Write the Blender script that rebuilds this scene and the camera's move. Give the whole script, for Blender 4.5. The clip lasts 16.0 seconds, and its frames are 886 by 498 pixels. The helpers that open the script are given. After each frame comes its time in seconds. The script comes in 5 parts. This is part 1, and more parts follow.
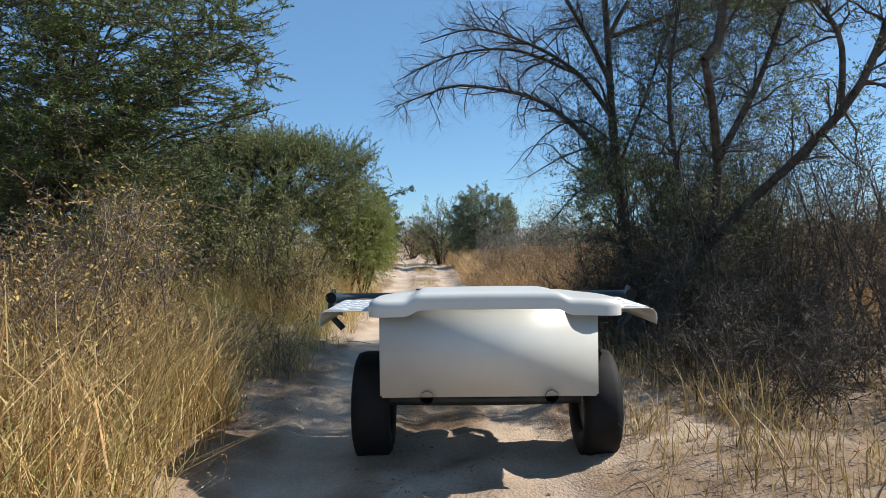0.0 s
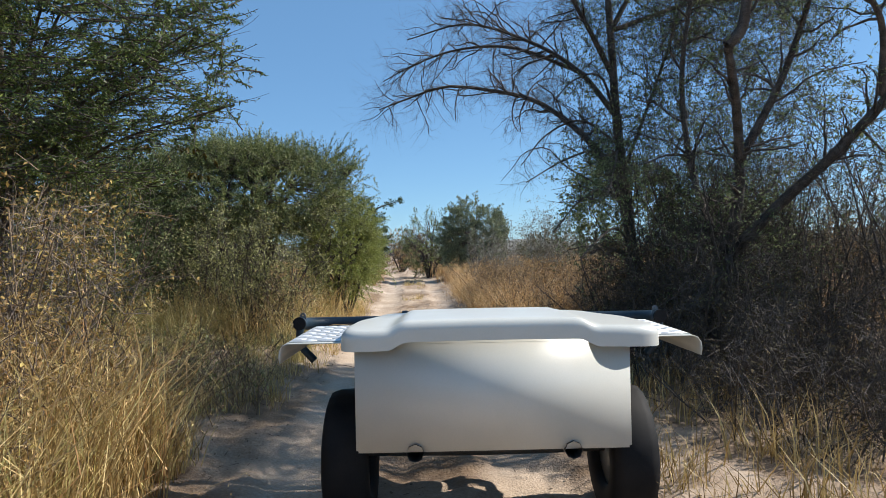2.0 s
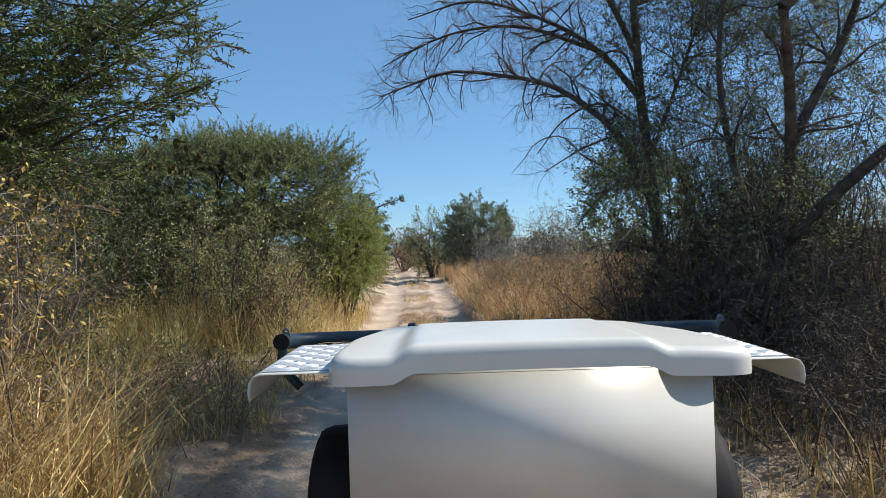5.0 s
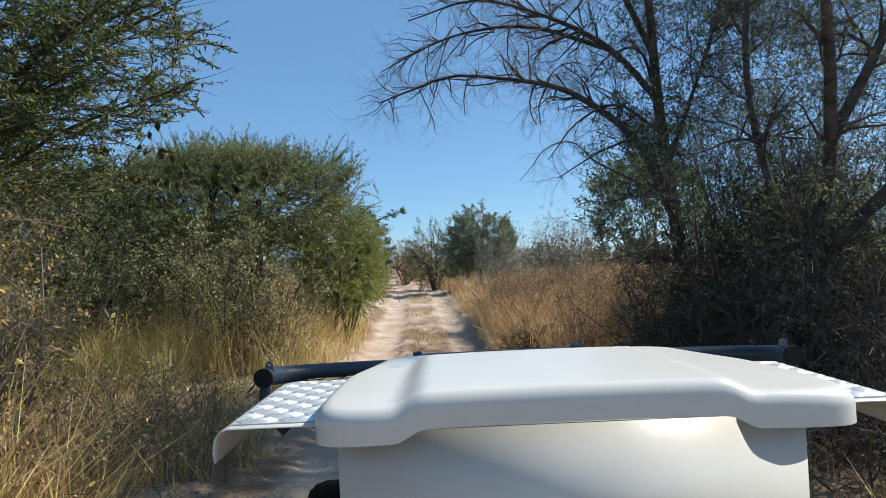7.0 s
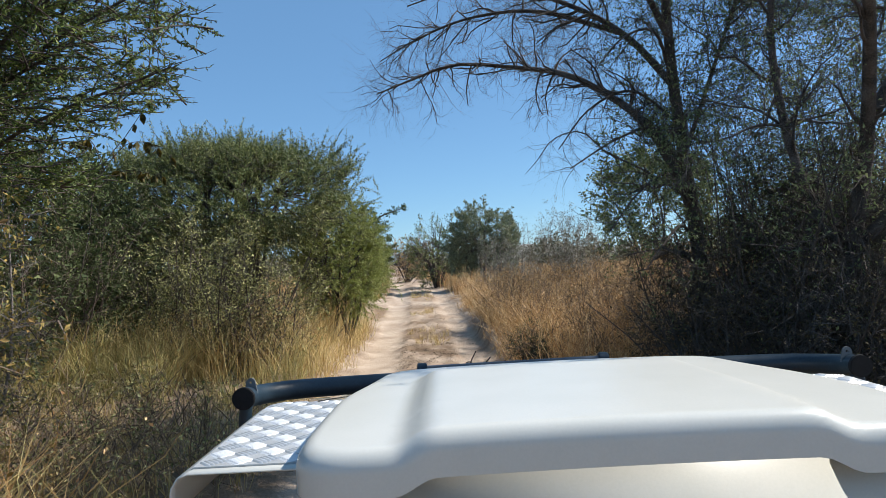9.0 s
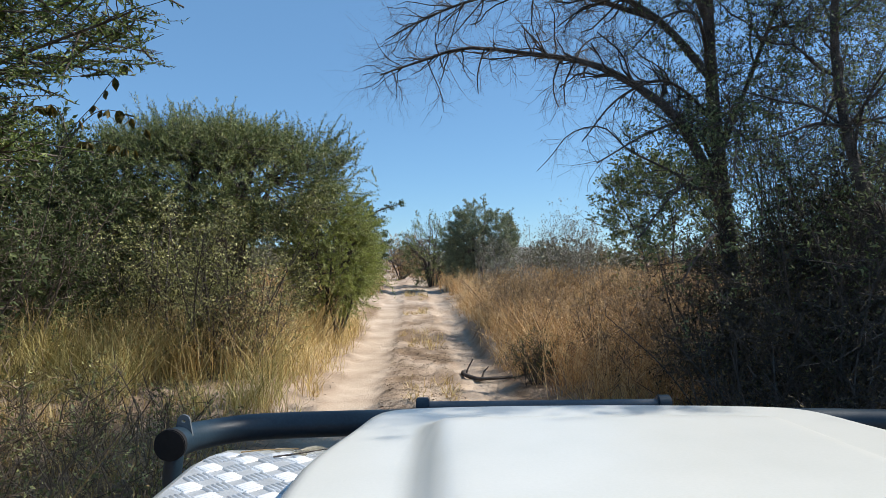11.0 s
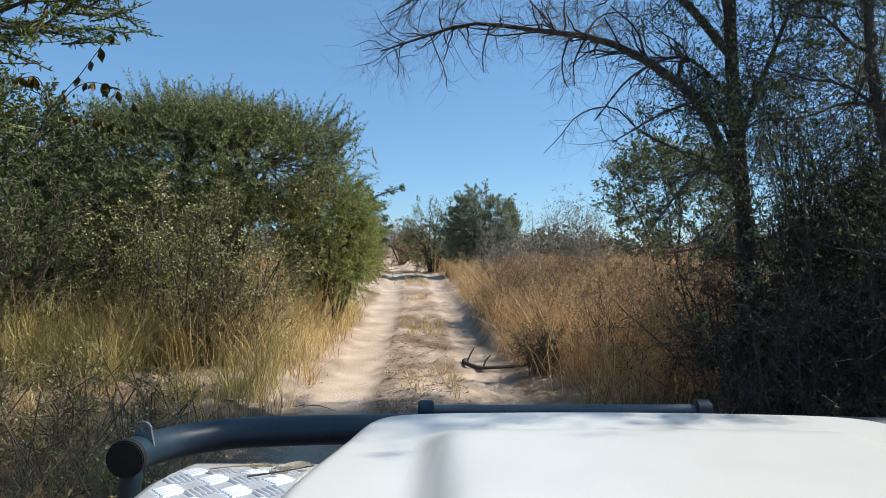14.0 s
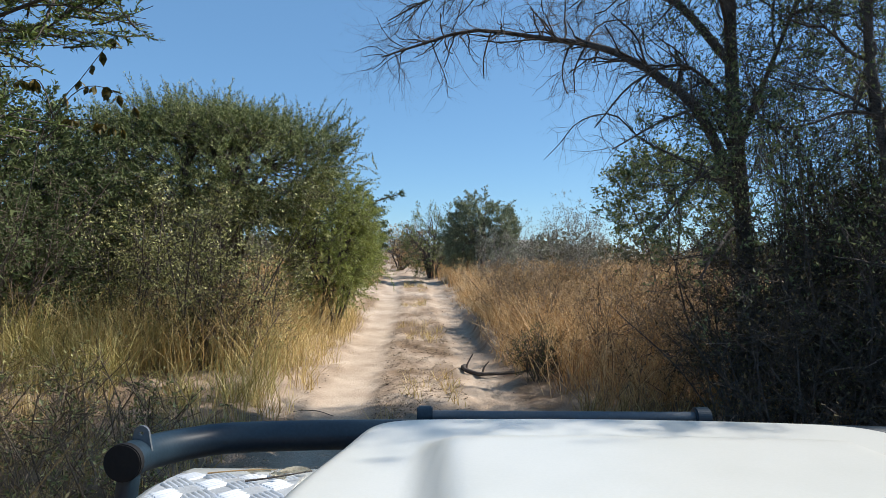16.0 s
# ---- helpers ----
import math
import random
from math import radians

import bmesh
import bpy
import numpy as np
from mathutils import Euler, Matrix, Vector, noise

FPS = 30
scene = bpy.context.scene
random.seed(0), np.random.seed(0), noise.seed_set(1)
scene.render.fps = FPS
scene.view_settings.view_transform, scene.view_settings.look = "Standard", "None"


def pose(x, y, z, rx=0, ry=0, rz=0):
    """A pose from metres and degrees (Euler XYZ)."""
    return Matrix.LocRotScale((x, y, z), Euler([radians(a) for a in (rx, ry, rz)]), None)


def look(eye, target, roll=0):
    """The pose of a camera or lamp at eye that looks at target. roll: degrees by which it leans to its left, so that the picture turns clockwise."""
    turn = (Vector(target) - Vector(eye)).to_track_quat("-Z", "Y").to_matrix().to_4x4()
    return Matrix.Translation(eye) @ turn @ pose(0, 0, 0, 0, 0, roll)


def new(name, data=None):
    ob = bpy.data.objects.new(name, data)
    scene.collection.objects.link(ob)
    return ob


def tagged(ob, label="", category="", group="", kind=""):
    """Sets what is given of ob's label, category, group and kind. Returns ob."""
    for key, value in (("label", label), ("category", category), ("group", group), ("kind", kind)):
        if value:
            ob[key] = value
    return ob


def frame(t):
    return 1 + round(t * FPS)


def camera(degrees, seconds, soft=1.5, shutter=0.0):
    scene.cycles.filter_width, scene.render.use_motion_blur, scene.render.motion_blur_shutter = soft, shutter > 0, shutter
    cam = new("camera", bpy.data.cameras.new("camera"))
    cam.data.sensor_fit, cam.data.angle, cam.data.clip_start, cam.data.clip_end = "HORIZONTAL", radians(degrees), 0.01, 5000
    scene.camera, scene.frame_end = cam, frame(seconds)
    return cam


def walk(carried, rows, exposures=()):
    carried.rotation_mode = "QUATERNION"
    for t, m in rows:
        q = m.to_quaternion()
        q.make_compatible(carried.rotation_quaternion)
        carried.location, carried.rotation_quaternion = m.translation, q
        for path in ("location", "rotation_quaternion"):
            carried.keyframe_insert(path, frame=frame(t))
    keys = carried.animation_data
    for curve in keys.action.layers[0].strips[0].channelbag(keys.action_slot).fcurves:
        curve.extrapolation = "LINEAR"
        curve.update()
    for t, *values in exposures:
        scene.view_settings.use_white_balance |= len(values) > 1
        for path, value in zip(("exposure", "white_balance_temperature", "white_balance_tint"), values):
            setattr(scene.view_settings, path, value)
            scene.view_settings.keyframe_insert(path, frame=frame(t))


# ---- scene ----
cam = camera(68.6, 16.0, soft=0.65)
PATH = [
    (0, (0.125, -1.168, 1.512), (0.106, 0.832, 1.492), -0.7),
    (0.5, (0.126, -0.914, 1.508), (0.166, 1.086, 1.5), 0.9),
    (1, (0.121, -0.691, 1.525), (0.137, 1.309, 1.528), -1.4),
    (1.5, (0.116, -0.491, 1.518), (0.137, 1.509, 1.517), -1.0),
    (2, (0.108, -0.315, 1.517), (0.122, 1.685, 1.535), -1.2),
    (2.5, (0.098, -0.187, 1.52), (0.108, 1.813, 1.53), -1.6),
    (3, (0.089, -0.041, 1.519), (0.091, 1.959, 1.522), -1.9),
    (3.5, (0.081, 0.102, 1.517), (0.104, 2.102, 1.534), -1.2),
    (4, (0.069, 0.23, 1.518), (0.078, 2.23, 1.526), -1.7),
    (6.5, (0.009, 0.915, 1.545), (0.018, 2.915, 1.588), -1.9),
    (7, (0.003, 1.033, 1.551), (0.009, 3.032, 1.603), -2.5),
    (7.5, (0.001, 1.132, 1.556), (0.0, 3.131, 1.609), -2.7),
    (8, (-0.006, 1.242, 1.56), (-0.004, 3.242, 1.607), -3.1),
    (10.5, (-0.064, 1.924, 1.575), (-0.076, 3.924, 1.616), -2.3),
    (11, (-0.088, 2.168, 1.579), (-0.072, 4.167, 1.617), -0.2),
    (11.5, (-0.101, 2.323, 1.568), (-0.116, 4.323, 1.526), 0.3),
    (12, (-0.106, 2.434, 1.574), (-0.116, 4.434, 1.542), -0.3),
    (12.5, (-0.113, 2.459, 1.571), (-0.131, 4.458, 1.544), -0.2),
    (13, (-0.106, 2.462, 1.58), (-0.107, 4.462, 1.557), 0.1),
    (13.5, (-0.094, 2.49, 1.577), (-0.104, 4.49, 1.573), -0.0),
    (14, (-0.109, 2.461, 1.57), (-0.093, 4.461, 1.564), 0.4),
    (14.5, (-0.109, 2.476, 1.57), (-0.09, 4.476, 1.576), 0.4),
    (15, (-0.104, 2.468, 1.573), (-0.087, 4.468, 1.578), -0.3),
    (15.5, (-0.112, 2.452, 1.564), (-0.096, 4.452, 1.584), 0.8),
    (16, (-0.111, 2.461, 1.569), (-0.093, 4.461, 1.581), 0.8),
]
walk(cam, [(t, look(eye, target, roll)) for t, eye, target, roll in PATH])

# ---- world, sun, exposure ----
SUN_AZ, SUN_EL = 79.0, 43.5          # degrees to the right of the track's direction, degrees above the horizon
world = bpy.data.worlds.new("bush_sky")
scene.world = world
world.use_nodes = True
wn = world.node_tree.nodes
sky = wn.new("ShaderNodeTexSky")
sky.sky_type = "NISHITA"
sky.sun_disc = False
sky.sun_elevation = radians(SUN_EL)
sky.sun_rotation = radians(SUN_AZ)
sky.altitude = 1100
sky.air_density, sky.dust_density, sky.ozone_density = 0.9, 0.45, 1.8
tint = wn.new("ShaderNodeMix")
tint.data_type, tint.blend_type = "RGBA", "MULTIPLY"
tint.inputs[0].default_value = 1.0
tint.inputs[7].default_value = (0.80, 1.0, 1.06, 1)
world.node_tree.links.new(sky.outputs[0], tint.inputs[6])
haze = wn.new("ShaderNodeMix")
haze.data_type = "RGBA"
haze.inputs[0].default_value = 0.45
haze.inputs[7].default_value = (1.25, 2.75, 5.0, 1)
world.node_tree.links.new(tint.outputs[2], haze.inputs[6])
world.node_tree.links.new(haze.outputs[2], wn["Background"].inputs[0])
wn["Background"].inputs[1].default_value = 0.104
sun_data = bpy.data.lights.new("sun", "SUN")
sun_data.energy, sun_data.angle, sun_data.color = 5.0, radians(0.6), (1.0, 0.95, 0.88)
sun_lamp = new("sun", sun_data)
sun_to = Vector((math.sin(radians(SUN_AZ)) * math.cos(radians(SUN_EL)), math.cos(radians(SUN_AZ)) * math.cos(radians(SUN_EL)), math.sin(radians(SUN_EL))))
sun_lamp.matrix_world = look(sun_to * 60, (0, 0, 0))
scene.view_settings.exposure = 0.53


# ---- materials ----
def material(name, colours, scale=4.0, fine=60.0, rough=0.7, bump=0.3, metal=0.0, per="", through_light=0.0, bump_scale=None, spec=0.5):
    """colours: two or three linear RGB, spread by noise of two scales, or by island."""
    m = bpy.data.materials.new(name)
    m.use_nodes = True
    nt = m.node_tree
    n, l = nt.nodes, nt.links
    b = n["Principled BSDF"]
    co = n.new("ShaderNodeTexCoord")
    n1 = n.new("ShaderNodeTexNoise")
    n1.inputs["Scale"].default_value, n1.inputs["Detail"].default_value = scale, 5
    n2 = n.new("ShaderNodeTexNoise")
    n2.inputs["Scale"].default_value, n2.inputs["Detail"].default_value = fine, 4
    l.new(co.outputs["Object"], n1.inputs["Vector"])
    l.new(co.outputs["Object"], n2.inputs["Vector"])
    mix = n.new("ShaderNodeMath")
    mix.operation = "MULTIPLY_ADD"
    mix.inputs[1].default_value = 0.4
    l.new(n2.outputs["Fac"], mix.inputs[0])
    part_a = n.new("ShaderNodeMath")
    part_a.operation = "MULTIPLY"
    part_a.inputs[1].default_value = 0.6
    if per == "island":
        geo = n.new("ShaderNodeNewGeometry")
        add = n.new("ShaderNodeMath")
        add.operation = "MULTIPLY_ADD"
        add.inputs[1].default_value = 0.75
        l.new(geo.outputs["Random Per Island"], add.inputs[0])
        sub = n.new("ShaderNodeMath")
        sub.operation = "MULTIPLY"
        sub.inputs[1].default_value = 0.35
        l.new(n1.outputs["Fac"], sub.inputs[0])
        l.new(sub.outputs[0], add.inputs[2])
        l.new(add.outputs[0], part_a.inputs[0])
    else:
        l.new(n1.outputs["Fac"], part_a.inputs[0])
    l.new(part_a.outputs[0], mix.inputs[2])
    ramp = n.new("ShaderNodeValToRGB")
    el = ramp.color_ramp.elements
    lo, hi = (0.25, 0.8) if per == "island" else (0.36, 0.64)
    el[0].position, el[0].color = lo, (*colours[0], 1)
    el[1].position, el[1].color = hi, (*colours[-1], 1)
    for i, c in enumerate(colours[1:-1], 1):
        e = el.new(lo + (hi - lo) * i / (len(colours) - 1))
        e.color = (*c, 1)
    l.new(mix.outputs[0], ramp.inputs[0])
    l.new(ramp.outputs[0], b.inputs["Base Color"])
    b.inputs["Roughness"].default_value = rough
    b.inputs["Metallic"].default_value = metal
    b.inputs["Specular IOR Level"].default_value = spec
    if bump:
        bp = n.new("ShaderNodeBump")
        bp.inputs["Strength"].default_value = bump
        bp.inputs["Distance"].default_value = 0.03 if bump_scale else 0.02
        src = n2
        if bump_scale:
            src = n.new("ShaderNodeTexNoise")
            src.inputs["Scale"].default_value, src.inputs["Detail"].default_value = bump_scale, 6
            l.new(co.outputs["Object"], src.inputs["Vector"])
        l.new(src.outputs["Fac"], bp.inputs["Height"])
        l.new(bp.outputs[0], b.inputs["Normal"])
    if through_light:
        tr = n.new("ShaderNodeBsdfTranslucent")
        l.new(ramp.outputs[0], tr.inputs["Color"])
        ms = n.new("ShaderNodeMixShader")
        ms.inputs[0].default_value = through_light
        l.new(b.outputs[0], ms.inputs[1])
        l.new(tr.outputs[0], ms.inputs[2])
        l.new(ms.outputs[0], n["Material Output"].inputs["Surface"])
    return m


sand = material("sand", [(0.34, 0.257, 0.187), (0.442, 0.347, 0.262), (0.535, 0.432, 0.336)], 1.3, 45, 0.95, 0.6, bump_scale=48, spec=0.15)
sn, sl = sand.node_tree.nodes, sand.node_tree.links
cover_at = sn.new("ShaderNodeAttribute")
cover_at.attribute_name = "cover"
cover_mix = sn.new("ShaderNodeMix")
cover_mix.data_type, cover_mix.blend_type = "RGBA", "MULTIPLY"
cover_mix.inputs[7].default_value = (0.50, 0.44, 0.38, 1)     # sand mixed with leaf mould and old straw
sand_ramp = [q for q in sn if q.type == "VALTORGB"][0]
sl.new(cover_at.outputs["Fac"], cover_mix.inputs[0])
sl.new(sand_ramp.outputs[0], cover_mix.inputs[6])
sl.new(cover_mix.outputs[2], sn["Principled BSDF"].inputs["Base Color"])
bark_dark = material("bark_dark", [(0.045, 0.038, 0.033), (0.095, 0.08, 0.069), (0.155, 0.132, 0.115)], 9, 90, 0.9, 0.8, spec=0.2)
bark_brown = material("bark_brown", [(0.06, 0.045, 0.035), (0.13, 0.10, 0.08), (0.20, 0.16, 0.13)], 9, 90, 0.9, 0.6, spec=0.2)
bark_grey = material("bark_grey", [(0.10, 0.085, 0.075), (0.19, 0.165, 0.145), (0.26, 0.23, 0.20)], 9, 90, 0.9, 0.6, spec=0.2)
twig_brown = material("twig_brown", [(0.08, 0.055, 0.04), (0.19, 0.14, 0.095), (0.32, 0.24, 0.16)], 9, 90, 0.9, 0.3, per="island", spec=0.2)
leaf_thorn = material("leaf_thorn_tree", [(0.03, 0.055, 0.014), (0.085, 0.125, 0.028), (0.22, 0.26, 0.06)], 2, 40, 0.55, 0, per="island", through_light=0.3)
leaf_bush = material("leaf_feathery_bush", [(0.035, 0.058, 0.017), (0.14, 0.178, 0.052), (0.40, 0.415, 0.15)], 0.8, 30, 0.6, 0, per="island", through_light=0.16)
leaf_bright = material("leaf_bright_green", [(0.13, 0.165, 0.038), (0.25, 0.29, 0.066), (0.42, 0.44, 0.13)], 0.8, 30, 0.6, 0, per="island", through_light=0.3)
leaf_dark = material("leaf_dark_green", [(0.034, 0.05, 0.022), (0.085, 0.112, 0.045), (0.185, 0.21, 0.09)], 2, 40, 0.7, 0, per="island", through_light=0.25, spec=0.15)
leaf_acacia = material("leaf_acacia", [(0.06, 0.08, 0.036), (0.14, 0.175, 0.078), (0.32, 0.35, 0.17)], 2, 40, 0.6, 0, per="island", through_light=0.4, spec=0.3)
# undergrowth leaves, with the shade under the trees put into their dark brown
leaf_shade = material("leaf_undergrowth_shaded", [(0.04, 0.037, 0.022), (0.095, 0.08, 0.045), (0.24, 0.185, 0.10)], 2, 40, 0.8, 0, per="island", through_light=0.2, spec=0.1)
leaf_olive = material("leaf_pale_olive", [(0.06, 0.07, 0.022), (0.24, 0.245, 0.075), (0.58, 0.55, 0.24)], 2, 40, 0.5, 0, per="island", through_light=0.2)
leaf_dry = material("leaf_dry_yellow", [(0.11, 0.12, 0.03), (0.29, 0.24, 0.06), (0.52, 0.36, 0.10)], 2, 40, 0.6, 0, per="island", through_light=0.35)
leaf_single = material("leaf_hanging", [(0.02, 0.024, 0.01), (0.045, 0.045, 0.015), (0.16, 0.11, 0.02)], 9, 40, 0.6, 0, through_light=0.15, spec=0.2)
leaf_brown = material("leaf_dry_brown", [(0.15, 0.08, 0.035), (0.39, 0.24, 0.10), (0.62, 0.46, 0.23)], 2, 40, 0.7, 0, per="island", through_light=0.25)
leaf_rust = material("leaf_dry_rust", [(0.11, 0.06, 0.018), (0.33, 0.20, 0.055), (0.54, 0.42, 0.13)], 2, 40, 0.7, 0, per="island", through_light=0.3)
leaf_blue = material("leaf_blue_green", [(0.075, 0.10, 0.055), (0.18, 0.21, 0.12), (0.36, 0.39, 0.23)], 2, 40, 0.6, 0, per="island", through_light=0.2)
leaf_grey = material("leaf_grey_green", [(0.13, 0.14, 0.11), (0.24, 0.25, 0.20), (0.40, 0.40, 0.32)], 2, 40, 0.6, 0, per="island", through_light=0.25)
straw = material("straw_grass", [(0.24, 0.145, 0.045), (0.56, 0.40, 0.15), (0.82, 0.68, 0.36)], 0.7, 30, 0.6, 0, per="island", through_light=0.28)
# straw darkened: shade on and between the blades is put into the colour
straw_shade_tone = material("straw_shade_tone", [(0.10, 0.062, 0.024), (0.36, 0.24, 0.085), (0.70, 0.54, 0.25)], 0.7, 30, 0.6, 0, per="island", through_light=0.22)
straw_red = material("straw_red_brown", [(0.24, 0.12, 0.045), (0.56, 0.32, 0.125), (0.82, 0.60, 0.30)], 0.7, 30, 0.65, 0, per="island", through_light=0.28)
straw_pale = material("straw_pale", [(0.25, 0.14, 0.06), (0.60, 0.40, 0.19), (0.86, 0.66, 0.38)], 0.7, 30, 0.65, 0, per="island", through_light=0.4)
straw_green = material("straw_green_yellow", [(0.17, 0.15, 0.045), (0.44, 0.37, 0.12), (0.70, 0.60, 0.28)], 0.7, 30, 0.6, 0, per="island", through_light=0.28)
leaf_husk = material("leaf_husk", [(0.36, 0.31, 0.22), (0.50, 0.45, 0.34), (0.60, 0.56, 0.45)], 30, 200, 0.7, 0.1, through_light=0.2)
litter_mat = material("litter", [(0.045, 0.03, 0.02), (0.14, 0.095, 0.06), (0.34, 0.25, 0.16)], 3, 50, 0.9, 0, per="island")
far_wood = material("far_woods", [(0.07, 0.075, 0.04), (0.13, 0.12, 0.07), (0.20, 0.17, 0.10)], 0.5, 20, 0.8, 0, per="island", through_light=0.2)
white_paint = material("white_paint", [(0.53, 0.53, 0.485), (0.575, 0.57, 0.525)], 5, 160, 0.32, 0.015)
bar_paint = material("bar_paint", [(0.010, 0.021, 0.032), (0.019, 0.036, 0.052)], 8, 120, 0.42, 0.04, spec=0.35)
grey_paint = material("grey_paint", [(0.065, 0.075, 0.085), (0.11, 0.122, 0.132)], 8, 120, 0.4, 0.04)
black_rubber = material("black_rubber", [(0.008, 0.008, 0.009), (0.016, 0.015, 0.015)], 8, 120, 0.7, 0.02, spec=0.2)
plate_metal = material("plate_metal", [(0.70, 0.71, 0.71), (0.82, 0.83, 0.83)], 12, 150, 0.42, 0.08, metal=0.55)
plate_dull = material("plate_dull", [(0.40, 0.41, 0.41), (0.52, 0.53, 0.53)], 12, 150, 0.55, 0.08, metal=0.4)
dark_metal = material("dark_metal", [(0.05, 0.048, 0.045), (0.09, 0.085, 0.08)], 12, 150, 0.55, 0.1, metal=0.5)
hill_mat = material("hill", [(0.13, 0.13, 0.12), (0.17, 0.165, 0.15)], 0.02, 0.4, 0.9, 0)


# ---- mesh helpers ----
def mesh_object(name, chunks, mats, parent=None, label="", smooth=True):
    """chunks: (verts, quads, material number). One mesh object."""
    vs, fs, ms, base = [], [], [], 0
    for v, f, k in chunks:
        v, f = np.asarray(v, float), np.asarray(f, int)
        vs.append(v)
        fs.append(f + base)
        ms.append(np.full(len(f), k))
        base += len(v)
    v, f, mi = np.concatenate(vs), np.concatenate(fs), np.concatenate(ms)
    me = bpy.data.meshes.new(name)
    me.vertices.add(len(v))
    me.vertices.foreach_set("co", v.astype(np.float32).ravel())
    me.loops.add(f.size)
    me.loops.foreach_set("vertex_index", f.astype(np.int32).ravel())
    me.polygons.add(len(f))
    me.polygons.foreach_set("loop_start", np.arange(0, f.size, f.shape[1], dtype=np.int32))
    me.polygons.foreach_set("loop_total", np.full(len(f), f.shape[1], dtype=np.int32))
    me.polygons.foreach_set("material_index", mi.astype(np.int32))
    me.polygons.foreach_set("use_smooth", np.full(len(f), smooth, dtype=bool))
    for m in mats if isinstance(mats, (list, tuple)) else [mats]:
        me.materials.append(m)
    me.update()
    me.validate()
    ob = new(name, me)
    if parent:
        ob.parent = parent
    return tagged(ob, label)


def part(name, bm, mat, parent, label="", smooth=True):
    me = bpy.data.meshes.new(name)
    bm.normal_update()
    bm.to_mesh(me)
    bm.free()
    me.materials.append(mat)
    for p in me.polygons:
        p.use_smooth = smooth
    ob = new(name, me)
    ob.parent = parent
    return tagged(ob, label)


def unit(a):
    return a / np.maximum(np.linalg.norm(a, axis=-1, keepdims=True), 1e-9)


def tubes(P, R, sides=5, caps=False):
    """P (N, K, 3) centre lines, R (N, K) radii."""
    P, R = np.asarray(P, float), np.asarray(R, float)
    N, K, _ = P.shape
    T = unit(np.gradient(P, axis=1))
    mean = unit(T.mean(1))
    ref = np.where(np.abs(mean[:, 2:3]) > 0.7, np.array([[1.0, 0, 0]]), np.array([[0, 0, 1.0]]))[:, None, :]
    U = unit(ref - (ref * T).sum(-1, keepdims=True) * T)
    W = np.cross(T, U)
    a = np.arange(sides) * 2 * math.pi / sides
    V = P[:, :, None, :] + R[:, :, None, None] * (np.cos(a)[None, None, :, None] * U[:, :, None, :] + np.sin(a)[None, None, :, None] * W[:, :, None, :])
    idx = np.arange(N * K * sides).reshape(N, K, sides)
    A, B = idx[:, :-1], idx[:, 1:]
    F = np.stack([A, np.roll(A, -1, 2), np.roll(B, -1, 2), B], -1).reshape(-1, 4)
    return V.reshape(-1, 3), F


def ribbons(rng, P, r):
    """Hair-thin twigs as one narrow strip each, from first to last point of the lines P."""
    a, b = P[:, 0], P[:, -1]
    w = unit(np.cross(b - a, rng.normal(size=a.shape))) * r
    n = len(a)
    return np.stack([a - w, a + w, b + w * 0.6, b - w * 0.6], 1).reshape(-1, 3), np.arange(n * 4).reshape(n, 4)


def spline(points, K):
    """A smooth line of K points through the given ones (Catmull-Rom)."""
    p = np.array(points, float)
    q = np.vstack([2 * p[0] - p[1], p, 2 * p[-1] - p[-2]])
    t = np.linspace(0, len(p) - 1, K)
    i = np.minimum(t.astype(int), len(p) - 2)
    f = (t - i)[:, None]
    a, b, c, d = q[i], q[i + 1], q[i + 2], q[i + 3]
    return 0.5 * (2 * b + (c - a) * f + (2 * a - 5 * b + 4 * c - d) * f * f + (3 * b - a - 3 * c + d) * f ** 3)


def grow(rng, P, R, n, length, spread=0.9, along=0.5, up=0.2, curl=0.25, sag=0.0, K=6, start=0.25, thick=0.55, tip=0.25, rmax=9.0):
    """n branches out of the branches P, R: arrays of lines and radii."""
    N, Kp, _ = P.shape
    weight = np.linalg.norm(np.diff(P, axis=1), axis=2).sum(1)
    i = rng.choice(N, n, p=weight / weight.sum())
    s = start + (1 - start) * rng.random(n)
    k = np.minimum((s * (Kp - 1)).astype(int), Kp - 2)
    f = (s * (Kp - 1) - k)[:, None]
    at = P[i, k] * (1 - f) + P[i, k + 1] * f
    r0 = np.minimum((R[i, k] * (1 - f[:, 0]) + R[i, k + 1] * f[:, 0]) * thick, rmax)
    tan = unit(P[i, k + 1] - P[i, k])
    d = unit(tan * along + unit(rng.normal(size=(n, 3))) * spread + np.array([0, 0, up]))
    L = length * (0.55 + 0.8 * rng.random(n)) * (1.15 - 0.5 * s)
    step = (L / (K - 1))[:, None]
    out = [at]
    for _ in range(K - 1):
        d = unit(d + rng.normal(size=(n, 3)) * curl + np.array([0, 0, -sag]))
        out.append(out[-1] + d * step)
    return np.stack(out, 1), r0[:, None] * np.linspace(1, tip, K)[None, :]


